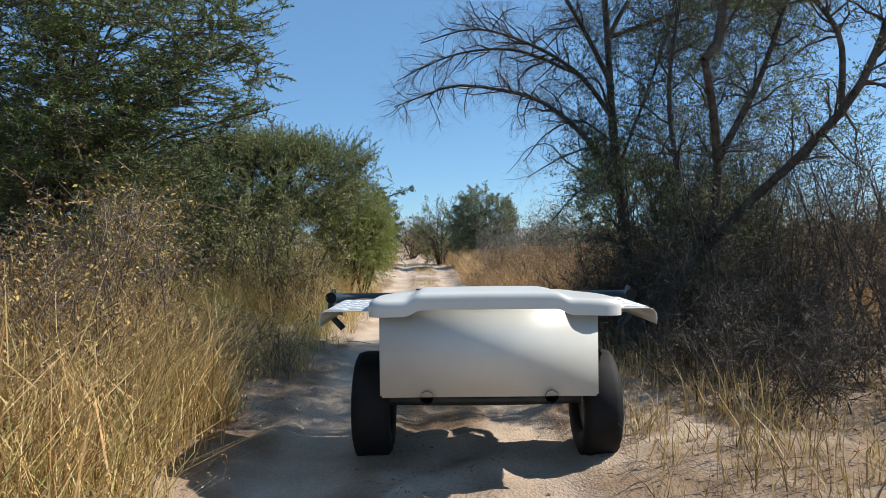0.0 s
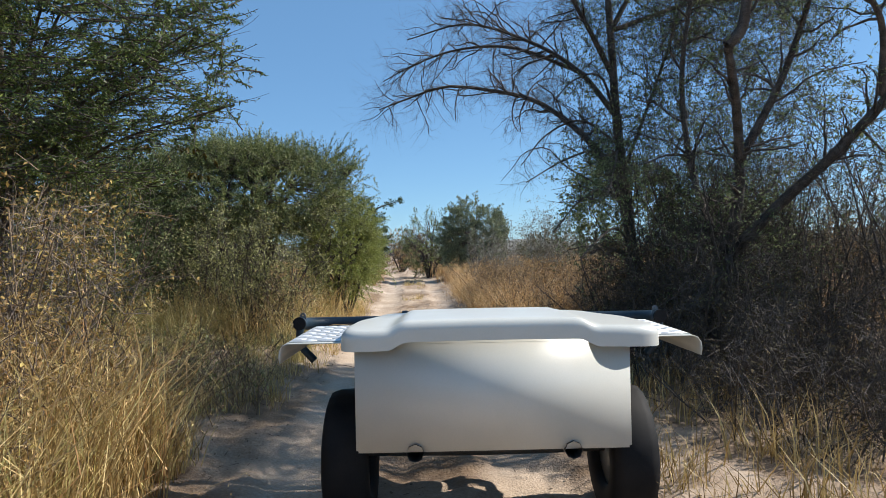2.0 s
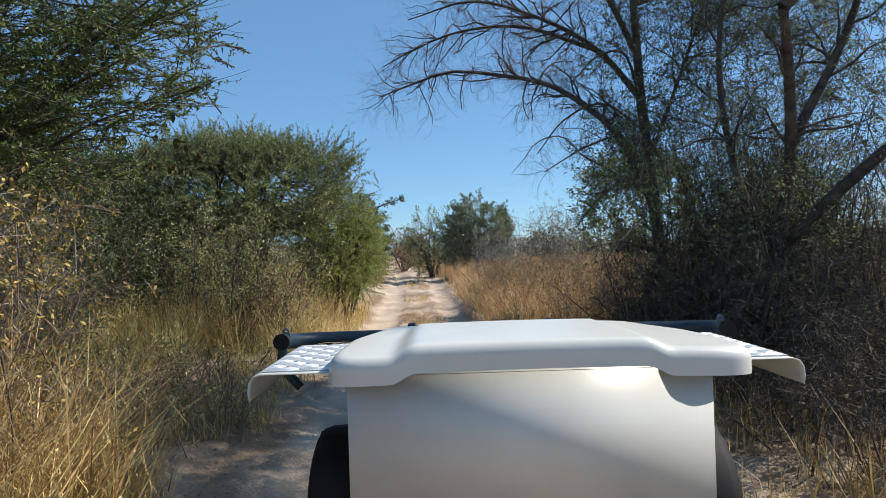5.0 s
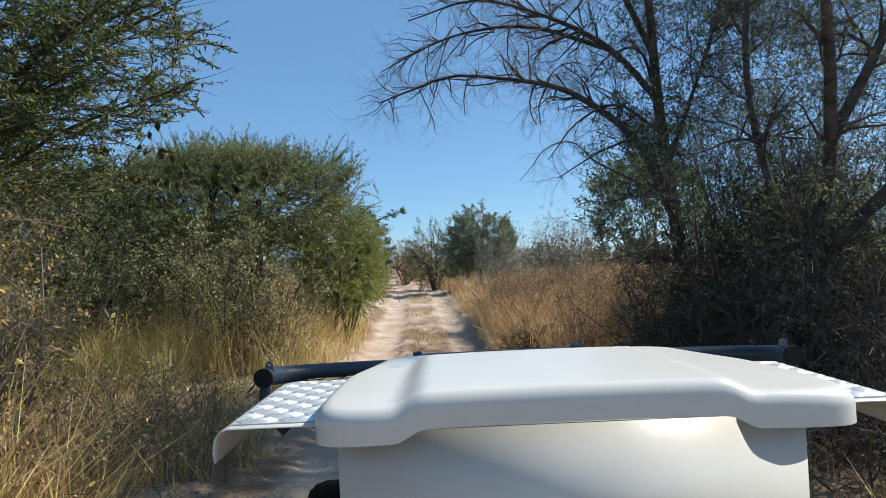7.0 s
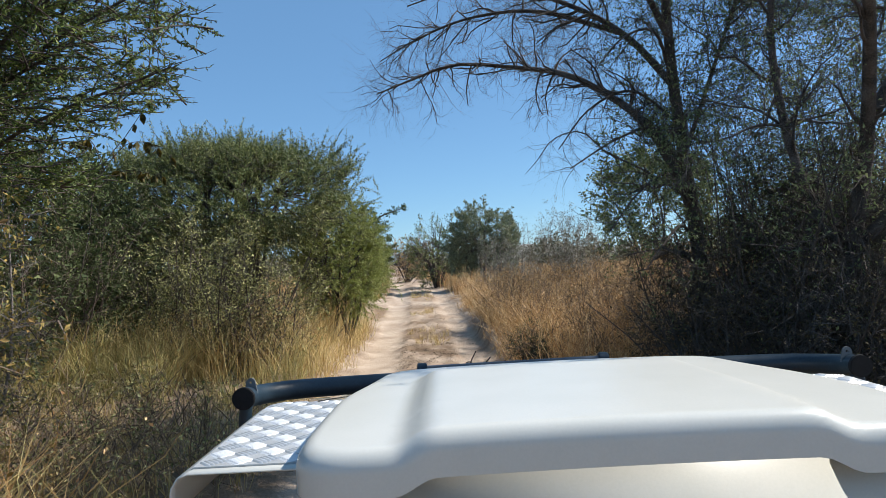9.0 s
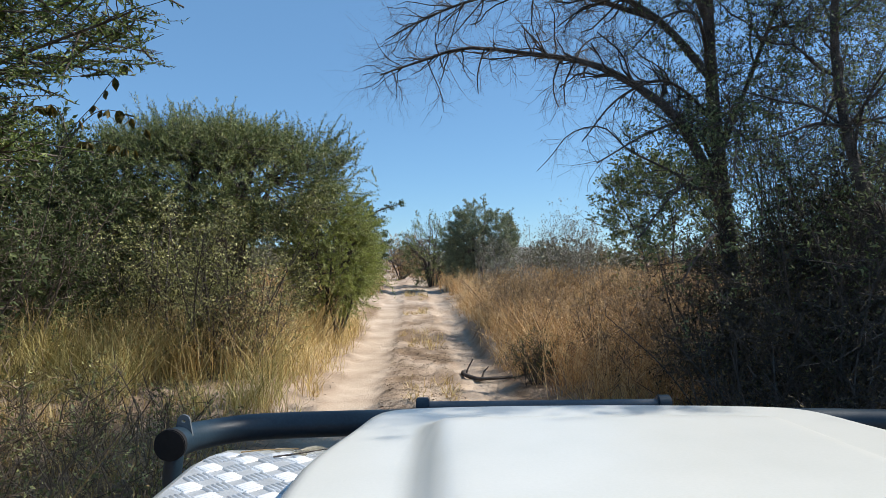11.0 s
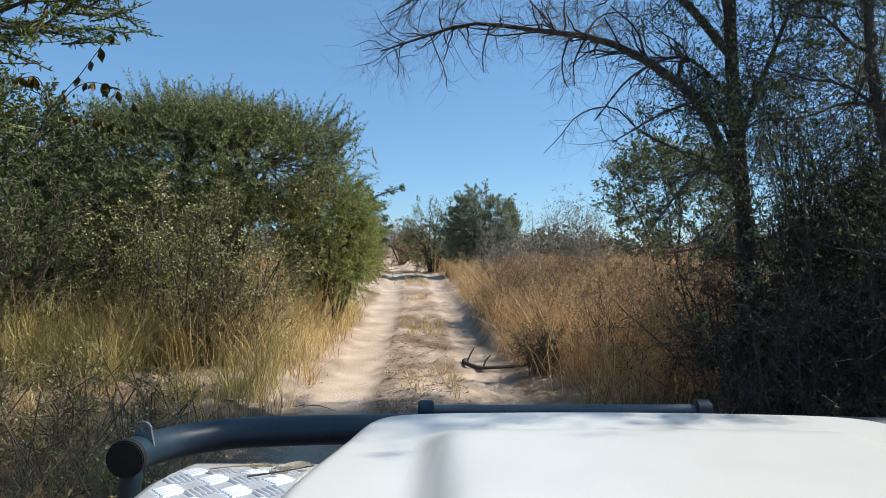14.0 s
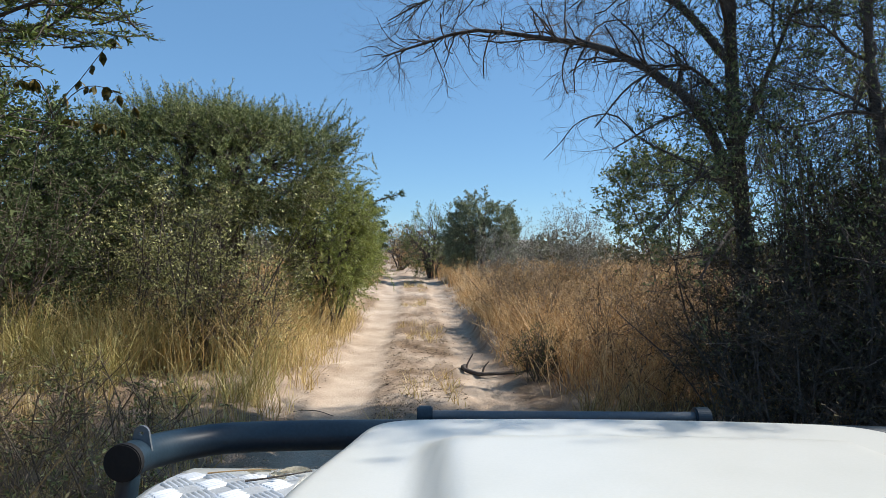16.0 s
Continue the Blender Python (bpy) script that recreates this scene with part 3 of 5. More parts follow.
    mesh_object("crown", local([(*tufts(rng, A, 90000, 0.042, 0.42, 0.02, 0.5, 0.7), 0), (*tufts(rng, B, 130000, 0.038, 0.42, 0.018, 0.5, 0.7), 0)], at), leaf_thorn, e, smooth=False)


def right_tree():
    """Two leaning trunks with a long bare limb over the track."""
    rng = np.random.default_rng(21)
    at = np.array([2.75, 8.2, 0.1])
    P0, R0 = main_limbs([
        ([at, (2.7, 8.25, 1.1), (2.62, 8.3, 2.2), (2.5, 8.25, 3.3), (2.42, 8.15, 4.4), (2.3, 8.1, 6.2)], 0.095, 0.035),
        ([(2.66, 8.28, 1.9), (2.4, 8.32, 2.6), (2.1, 8.4, 3.08), (1.65, 9.3, 3.75), (1.12, 10.2, 4.15), (0.3, 10.4, 4.3), (-0.35, 10.3, 4.08), (-0.8, 10.15, 3.88)], 0.058, 0.008),
        ([(2.5, 8.25, 3.3), (2.1, 8.6, 4.0), (1.5, 9.0, 4.55), (0.6, 9.2, 4.9), (-0.3, 9.4, 4.75)], 0.042, 0.008),
        ([(2.46, 8.2, 3.8), (2.0, 7.9, 4.5), (1.5, 7.6, 5.1), (0.9, 7.4, 5.6)], 0.04, 0.01),
        ([(2.62, 8.3, 2.1), (2.3, 8.8, 2.5), (2.0, 9.2, 2.78), (1.78, 9.5, 3.1), (1.5, 9.9, 3.1), (1.3, 10.05, 2.86), (1.15, 10.2, 2.7)], 0.014, 0.003),
        ([(2.6, 8.28, 2.6), (3.0, 8.3, 3.6), (3.3, 8.1, 4.6), (3.5, 8.0, 5.8)], 0.026, 0.01),
        ([(2.42, 8.15, 4.4), (2.9, 8.4, 5.2), (3.4, 8.9, 5.9)], 0.04, 0.01),
        ([(2.42, 8.15, 4.4), (3.8, 8.8, 5.0), (5.2, 9.5, 5.3), (6.4, 9.8, 5.5)], 0.035, 0.01),
        ([(2.7, 8.25, 1.3), (2.45, 8.0, 1.5), (2.1, 7.65, 1.55), (1.95, 7.5, 1.5)], 0.04, 0.02),
        ([(2.1, 8.6, 4.0), (1.3, 9.4, 4.6), (0.5, 9.9, 4.75), (-0.2, 10.2, 4.62), (-0.75, 10.4, 4.4)], 0.03, 0.007),
    ], 18)
    P1, R1 = grow(rng, P0[[1, 2, 3, 5, 6, 7, 9]], R0[[1, 2, 3, 5, 6, 7, 9]], 260, 0.95, 0.8, 0.8, -0.03, 0.26, K=8, start=0.28, rmax=0.013)
    P2, R2 = grow(rng, np.concatenate([P1, P0[:, ::2][:, :8]]), np.concatenate([R1, R0[:, ::2][:, :8]]), 3500, 0.5, 0.85, 0.8, -0.08, 0.3, K=6, start=0.2, rmax=0.005)
    bare = (P2[:, 0, 0] < 1.5) & (rng.random(len(P2)) < np.where(P2[:, 0, 0] < 0.3, 0.45, 0.3))
    P2, R2 = P2[~bare], R2[~bare]
    P3, R3 = grow(rng, P2, R2, 7000, 0.24, 0.8, 0.8, -0.05, 0.2, K=3, start=0.2, rmax=0.0035, tip=0.5)
    R3 = np.minimum(R3, 0.0028)
    bare = (P3[:, 0, 0] < 1.3) & (rng.random(len(P3)) < np.where(P3[:, 0, 0] < 0.3, 0.35, 0.2))
    P3, R3 = P3[~bare], R3[~bare]
    n = 5000
    c = np.column_stack([rng.uniform(1.5, 5.6, n), rng.uniform(7.2, 9.9, n), rng.uniform(1.4, 7.2, n)])
    q = ((c[:, 0] - 3.6) / 1.8) ** 2 + ((c[:, 1] - 8.3) / 1.15) ** 2 + ((c[:, 2] - 4.0) / 2.8) ** 2
    c = c[(q < 1) & (smooth_noise(c[:, 0] + c[:, 1], c[:, 2], 1.6, 9) > -0.12) & ((c[:, 2] > 2.7) | (c[:, 1] < 8.4))][:720]
    # unseen high sprays, added to cast the dappled shade on the track
    high = np.column_stack([rng.uniform(4.0, 6.0, 260), rng.uniform(9.1, 10.3, 260), rng.uniform(4.4, 6.4, 260)])
    c = np.concatenate([c, high])
    PS, RS, PA, RA = sprays(rng, c, unit(rng.normal(size=c.shape) + np.array([0, 0, 0.3])), 10, 0.27, 0.6, r=0.002)
    PL, RL = main_limbs([
        ([(2.6, 8.28, 2.3), (2.15, 7.8, 2.75), (1.65, 7.35, 2.62), (1.12, 7.05, 2.32)], 0.022, 0.005),
        ([(2.62, 8.28, 2.0), (2.2, 7.7, 2.3), (1.75, 7.2, 2.1), (1.4, 6.95, 1.75)], 0.022, 0.005),
        ([(2.55, 8.28, 2.9), (2.0, 8.0, 3.2), (1.5, 7.8, 3.0), (1.15, 7.7, 2.6)], 0.02, 0.005),
        ([(2.66, 8.28, 1.6), (2.3, 7.7, 1.8), (1.9, 7.1, 1.62), (1.65, 6.8, 1.42)], 0.02, 0.006),
        ([(2.6, 8.28, 2.2), (2.3, 7.5, 2.7), (2.1, 6.9, 2.5), (1.9, 6.5, 2.1)], 0.02, 0.005),
        ([(2.5, 8.25, 3.2), (2.2, 7.8, 3.7), (1.8, 7.5, 3.6), (1.5, 7.4, 3.3)], 0.02, 0.005),
    ], 14)
    PL1, RL1 = grow(rng, PL, RL, 110, 0.5, 0.8, 0.7, -0.1, 0.25, K=6, start=0.15, rmax=0.009)
    PL2, RL2 = grow(rng, PL1, RL1, 620, 0.26, 0.85, 0.7, -0.08, 0.25, K=4, start=0.1, rmax=0.005)
    PL3, RL3 = grow(rng, PL2, RL2, 750, 0.14, 0.85, 0.7, -0.05, 0.2, K=3, start=0.1, rmax=0.0028, tip=0.6)
    P1, R1 = np.concatenate([P1[:, :6], PL1]), np.concatenate([R1[:, :6], RL1])
    e = plant("acacia_tree", "dark forked acacia with a long bare limb over the track", "tree", at)
    mesh_object("trunk", local([(*tubes(P0, R0, 8), 0), (*tubes(PL, RL, 6), 0), (*tubes(P1, R1, 5), 0)], at), bark_dark, e)
    mesh_object("branchwork", local([(*tubes(P2, R2, 3), 0), (*tubes(P3, R3, 3), 0), (*tubes(PL2, RL2, 3), 0), (*tubes(PL3, RL3, 3), 0), (*ribbons(rng, PS, 0.0028), 0), (*tubes(PA, RA, 3), 0)], at), bark_dark, e)
    full = np.concatenate([P3[(P3[:, 0, 0] > 2.0) & (P3[:, 0, 2] > 2.0)][:, [0, -1]], PS])
    lv = leaves(rng, full, 56000, 0.034, 0.45, 0.02, needle=True)
    fresh = PL3[PL3[:, 0, 0] > 1.45]
    lw = leaves(rng, fresh[fresh[:, 0, 2] < 2.9], 3600, 0.032, 0.5, 0.02, needle=True)
    mesh_object("crown", local([(*lv, 0), (*lw, 0)], at), leaf_acacia, e, smooth=False)

    rng = np.random.default_rng(22)
    at = np.array([3.3, 6.8, 0.1])
    P0, R0 = main_limbs([
        ([at, (3.28, 6.7, 0.8), (3.25, 6.6, 1.6), (3.25, 6.4, 2.2), (3.0, 5.9, 2.9), (2.75, 5.5, 3.35)], 0.082, 0.036),
        ([(2.75, 5.5, 3.35), (2.88, 5.45, 3.55), (2.9, 5.4, 4.2), (2.8, 5.4, 5.0)], 0.06, 0.03),
        ([(3.26, 6.6, 1.5), (3.6, 6.2, 2.0), (3.95, 5.84, 2.45), (4.35, 5.5, 3.1), (4.65, 5.3, 4.2), (4.75, 5.2, 5.4)], 0.06, 0.03),
        ([(3.2, 6.3, 2.4), (3.6, 6.1, 3.3), (3.9, 5.9, 4.4)], 0.05, 0.02),
        ([(4.2, 5.6, 2.9), (4.0, 5.3, 3.5), (3.5, 5.1, 3.9), (2.9, 5.0, 3.9)], 0.035, 0.01),
        ([(3.26, 6.65, 1.3), (3.0, 6.9, 2.2), (2.9, 7.0, 3.4), (3.0, 6.8, 4.6)], 0.05, 0.02),
    ], 16)
    P1, R1 = grow(rng, P0, R0, 120, 0.8, 0.85, 0.6, 0.1, 0.25, K=8, start=0.3, rmax=0.016)
    P2, R2 = grow(rng, P1, R1, 800, 0.42, 0.85, 0.7, 0.0, 0.25, K=5, start=0.2, rmax=0.006)
    P3, R3 = grow(rng, P2, R2, 1300, 0.2, 0.8, 0.8, 0, 0.2, K=3, start=0.2, rmax=0.003, tip=0.5)
    n = 9000
    c = np.column_stack([rng.uniform(2.6, 6.6, n), rng.uniform(5.0, 8.4, n), rng.uniform(1.3, 7.6, n)])
    q = ((c[:, 0] - 4.6) / 2.0) ** 2 + ((c[:, 1] - 6.7) / 1.65) ** 2 + ((c[:, 2] - 4.3) / 3.2) ** 2
    c = c[(q < 1) & (smooth_noise(c[:, 0] + c[:, 1], c[:, 2], 1.4, 19) > 0.06)][:110]
    # upper crown above the view, added only for its shadow on track and verge
    top = np.column_stack([rng.uniform(2.8, 6.6, n), rng.uniform(5.0, 8.4, n), rng.uniform(5.0, 7.8, n)])
    q = ((top[:, 0] - 4.6) / 2.0) ** 2 + ((top[:, 1] - 6.7) / 1.65) ** 2 + ((top[:, 2] - 6.2) / 1.7) ** 2
    c = np.concatenate([c, top[q < 1][:850]])
    PS, RS, PA, RA = sprays(rng, c, unit(rng.normal(size=c.shape) + np.array([0, 0, 0.3])), 10, 0.27, 0.6, r=0.002)
    e = plant("forked_tree", "dark leaning tree with a broken elbow and a thick side limb", "tree", at)
    mesh_object("trunk", local([(*tubes(P0, R0, 8), 0), (*tubes(P1, R1, 5), 0)], at), bark_dark, e)
    mesh_object("branchwork", local([(*tubes(P2, R2, 3), 0), (*tubes(P3, R3, 3), 0), (*ribbons(rng, PS, 0.0028), 0), (*tubes(PA, RA, 3), 0)], at), bark_dark, e)
    lv = leaves(rng, np.concatenate([P3[:, [0, -1]], PS]), 62000, 0.036, 0.5, 0.02, needle=True)
    mesh_object("crown", local([(*lv, 0)], at), leaf_acacia, e, smooth=False)


def thicket(name, label, region, n, height, seed, leaf, leaf_n, leaf_size, bark=bark_dark, twigs=700, fine=2200, lean=0.25, parts_r=0.018, hang=0.1, category="shrub"):
    """A shrub of n thin upright stems out of an oval patch (cx, cy, rx, ry)."""
    rng = np.random.default_rng(seed)
    cx, cy, rx, ry = region
    at = np.array([cx, cy, float(ground_z(cx, cy))])
    lines = []
    for _ in range(n):
        a, q = rng.random() * 2 * math.pi, math.sqrt(rng.random())
        x, y = cx + rx * q * math.cos(a), cy + ry * q * math.sin(a)
        b = np.array([x, y, float(ground_z(x, y)) - 0.04])
        h = height * rng.uniform(0.6, 1.08)
        top = b + np.array([rng.normal() * lean * h, rng.normal() * lean * h, h])
        mid = b + (top - b) * 0.5 + rng.normal(size=3) * 0.07 * h * 0.5
        lines.append(([b, mid, top], parts_r * rng.uniform(0.6, 1.3), 0.004))
    P0, R0 = main_limbs(lines, 12)
    P1, R1 = grow(rng, P0, R0, n * 7, height * 0.28, 0.9, 0.7, 0.3, 0.22, K=7, start=0.15)
    P2, R2 = grow(rng, P1, R1, twigs, height * 0.15 + 0.1, 0.9, 0.7, 0.1, 0.25, K=3, start=0.15, rmax=0.006)
    P3, R3 = grow(rng, P2, R2, fine, 0.18, 0.9, 0.7, 0.05, 0.2, K=2, start=0.15, rmax=0.003, tip=0.5)
    e = plant(name, label, category, at)
    mesh_object("wood", local([(*tubes(P0, R0, 6), 0), (*tubes(P1, R1, 4), 0)], at), bark, e)
    mesh_object("branchwork", local([(*tubes(P2, R2, 3), 0), (*ribbons(rng, P3, 0.0028), 0)], at), bark, e)
    if leaf_n:
        lv = leaves(rng, P3, leaf_n, leaf_size, 0.5, 0.02, hang=hang, needle=leaf is leaf_dark or leaf is leaf_shade)
        mesh_object("foliage", local([(*lv, 0)], at), leaf, e, smooth=False)
    return e


left_thorn_tree()
right_tree()
plume_bush("feathery_bush", "large rounded green bush with fine feathery foliage", (-4.1, 14.0), (2.75, 2.3), 1.85, 3.85, 31, leaf_bush, 160, 26, 340000, 0.05, plume=0.5, lump_r=0.4, under=-0.7, stems=20, square=3.0, aspect=0.24)
dome_bush("feathery_bush", "large grey-green bush with fine foliage behind tall grass", (-6.9, 11.2), (2.7, 2.0, 3.75), 1.4, 32, leaf_dark, 78000, 0.073, 0.5, 0.45, 1.2, twigs=1500, fine=10500, stems=16, spray=0.3, fan=0.4)
dome_bush("dark_bush", "dark green bush filling the gap behind the feathery bushes", (-6.6, 16.0), (2.4, 1.6, 4.0), 1.6, 30, leaf_dark, 28000, 0.1, 0.4, twigs=900, fine=5200, stems=16, spray=0.3)
plume_bush("green_bush", "bright green feathery bush hanging to the edge of the track", (-2.15, 14.6), (0.8, 1.3), 0.25, 3.1, 33, leaf_bright, 80, 20, 95000, 0.045, plume=0.42, lump_r=0.26, under=-0.95, stems=12, stem_r=0.025, hang=0.2, square=2.6)
plume_bush("green_bush", "bright green low bush at the edge of the track", (-2.55, 20.5), (0.95, 1.2), 0.3, 2.2, 34, leaf_bright, 46, 16, 30000, 0.06, plume=0.4, lump_r=0.28, under=-0.9, stems=10, stem_r=0.02, hang=0.15, square=2.6)
dark_tree = dome_bush("dark_tree", "dark green tree with a bare twig pointing over the track", (-5.0, 36.0), (2.5, 2.2, 4.75), 2.3, 35, leaf_dark, 16000, 0.11, twigs=800, fine=2800, stems=14, category="tree")
dome_bush("round_tree", "small rounded blue-green tree beyond the bend of the track", (1.8, 31.0), (1.65, 1.6, 4.0), 1.8, 36, leaf_blue, 52000, 0.085, twigs=900, fine=5200, stems=16, spray=0.2, category="tree")
dome_bush("olive_bush", "olive bush with a thin bare top", (-0.4, 36.5), (1.7, 1.5, 4.1), 1.5, 37, leaf_bush, 9000, 0.09, twigs=900, fine=3200, stems=14)
dome_bush("olive_bush", "brownish bush where the track bends away", (-2.6, 47.0), (2.4, 1.5, 3.2), 1.3, 39, leaf_brown, 8000, 0.09, twigs=900, fine=3000, stems=14)
dome_bush("small_tree", "small green tree with rounded leaves behind the acacia", (4.9, 16.3), (1.45, 1.3, 3.75), 2.65, 38, leaf_bush, 11000, 0.085, twigs=500, fine=4200, stems=6, spray=0.2, stem_r=0.02, category="tree")
limb_at = np.array(dark_tree.location)
limb_P, limb_R = main_limbs([([(-4.2, 36.0, 3.6), (-3.2, 35.9, 4.2), (-2.6, 35.8, 4.4), (-2.0, 35.8, 4.55)], 0.05, 0.02)], 10)
limb_rng = np.random.default_rng(4)
limb_twigs = grow(limb_rng, limb_P, limb_R, 14, 0.4, 0.7, 0.8, 0.1, K=3)[0]
mesh_object("limb", local([(*tubes(limb_P, limb_R, 5), 0), (*leaves(limb_rng, np.concatenate([limb_twigs, limb_P[:, [3, 6, 9]]]), 260, 0.12, 0.5, 0.04), 1)], limb_at), [bark_dark, leaf_dark], dark_tree)
thicket("grey_shrub", "pale grey-leaved thin shrub above the dry grass", (3.2, 19.5, 1.3, 0.9), 30, 2.35, 41, leaf_grey, 6500, 0.042, parts_r=0.01, bark=bark_grey, twigs=900, fine=2600)
thicket("grey_shrub", "greyish bare shrub in the far grass", (1.9, 24.5, 1.1, 1.0), 20, 1.9, 40, leaf_grey, 3000, 0.05, bark=bark_grey, twigs=700, fine=2000)
thicket("olive_shrub", "pale olive-leaved shrub in front of the feathery bush", (-3.3, 10.9, 1.35, 0.6), 38, 2.0, 42, leaf_olive, 20000, 0.038, bark=bark_dark, twigs=1500, fine=4200)
thicket("brown_shrub", "bare brown shrub in the golden grass", (-2.9, 10.5, 0.6, 0.3), 24, 1.1, 50, leaf_brown, 1200, 0.03, bark=bark_brown, twigs=400, fine=900, lean=0.3, parts_r=0.006)
thicket("yellowing_shrub", "low shrub with yellow and brown leaves in the grass", (-3.35, 5.5, 0.3, 0.5), 18, 2.0, 44, leaf_dry, 6500, 0.036, bark=bark_grey, twigs=520, fine=1400, hang=0.5, lean=0.1)
thicket("dark_thicket", "dark dense thicket of thin stems round the trunks", (3.7, 7.3, 1.0, 1.1), 80, 2.3, 45, leaf_acacia, 11000, 0.03, bark=bark_dark, twigs=1800, fine=6000, lean=0.2, parts_r=0.014)
thicket("dark_thicket", "dark thorny scrub behind the acacia trunk", (3.75, 8.3, 0.75, 0.6), 70, 3.1, 54, leaf_dark, 15000, 0.032, bark=bark_dark, twigs=1300, fine=5000, lean=0.16, parts_r=0.013)
# leaf_shade thickets: their leaf colour carries part of the tree shade
thicket("dark_thicket", "twiggy shrub against the acacia trunk, leaves coloured dark for shade", (2.55, 7.7, 0.4, 0.35), 34, 1.75, 29, leaf_shade, 9000, 0.03, bark=bark_dark, twigs=600, fine=2400, lean=0.18, parts_r=0.010)
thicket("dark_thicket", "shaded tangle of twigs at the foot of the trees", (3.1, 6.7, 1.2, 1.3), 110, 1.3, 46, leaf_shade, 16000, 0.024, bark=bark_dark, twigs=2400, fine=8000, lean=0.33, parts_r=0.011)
thicket("dark_thicket", "leafy thicket beside the forked tree, leaves coloured dark for shade", (5.2, 6.8, 1.2, 1.8), 60, 2.6, 47, leaf_shade, 12000, 0.028, bark=bark_dark, twigs=1800, fine=6000)
thicket("dark_thicket", "low undergrowth in the shade, leaves coloured dark for it", (3.3, 4.8, 1.2, 1.1), 90, 0.8, 52, leaf_shade, 9000, 0.024, twigs=2400, fine=5500, lean=0.45, parts_r=0.008)
thicket("brown_thicket", "brown-leaved thicket lit by gaps in the trees", (6.9, 11.0, 2.0, 1.3), 60, 2.3, 53, leaf_brown, 24000, 0.036, bark=twig_brown, twigs=1300, fine=4000, lean=0.35)
thicket("brown_weeds", "rusty brown dry weeds at the edge of the track", (2.55, 9.7, 0.85, 1.2), 110, 1.0, 48, leaf_brown, 11000, 0.024, bark=twig_brown, twigs=1800, fine=4500, lean=0.3, parts_r=0.006)
thicket("brown_weeds", "rust-coloured weeds tangled in the golden grass", (2.7, 12.4, 1.3, 1.6), 90, 1.0, 51, leaf_brown, 8000, 0.028, bark=twig_brown, twigs=1800, fine=4200, lean=0.45, parts_r=0.005)
thicket("brown_weeds", "pale brown dry weeds standing beside the rut", (1.75, 15.2, 0.7, 2.2), 110, 0.95, 23, leaf_brown, 6000, 0.03, bark=twig_brown, twigs=1500, fine=3800, lean=0.4, parts_r=0.006)
thicket("brown_weeds", "tall rusty weeds and dry stalks under the small tree", (4.3, 14.6, 1.4, 1.8), 110, 1.35, 24, leaf_brown, 14000, 0.034, bark=twig_brown, twigs=1500, fine=4000, lean=0.3, parts_r=0.007)
thicket("brown_weeds", "dry weeds fading into the far grass", (2.6, 19.5, 1.5, 2.5), 110, 1.0, 25, leaf_brown, 12000, 0.04, bark=twig_brown, twigs=1300, fine=3400, lean=0.35, parts_r=0.007)
thicket("leafy_weeds", "low dark-leaved weeds on the shaded sand", (-2.95, 6.1, 1.4, 1.9), 160, 0.6, 55, leaf_olive, 7000, 0.028, bark=twig_brown, twigs=1200, fine=3000, lean=0.5, parts_r=0.005)
thicket("dark_thicket", "dark green shrub behind the golden grass", (-5.5, 9.9, 0.9, 0.6), 36, 2.2, 57, leaf_dark, 18000, 0.042, bark=bark_brown, twigs=900, fine=3000)
thicket("dry_tangle", "tangled dry vines with curled yellow leaves in the grass", (-2.5, 2.9, 0.7, 0.8), 60, 1.6, 58, leaf_rust, 5200, 0.03, bark=bark_brown, twigs=1100, fine=2200, lean=0.2, parts_r=0.006)
thicket("dry_branches", "bare greyish branches tangled with rusty dead leaves", (-2.75, 3.4, 0.5, 0.5), 26, 1.65, 26, leaf_rust, 5200, 0.03, bark=twig_brown, twigs=900, fine=1700, lean=0.26, parts_r=0.008, hang=0.4)
thicket("dark_weed", "small dark weed in the dry grass", (1.22, 10.4, 0.2, 0.2), 14, 0.62, 49, leaf_dark, 2200, 0.022, twigs=250, fine=600, lean=0.35, parts_r=0.006)


dome_bush("dark_bush", "dark leafy shrub crowded behind the acacia trunk", (4.2, 8.75), (0.95, 0.55, 2.7), 1.2, 28, leaf_dark, 16000, 0.05, twigs=500, fine=2400, stems=12, spray=0.2)


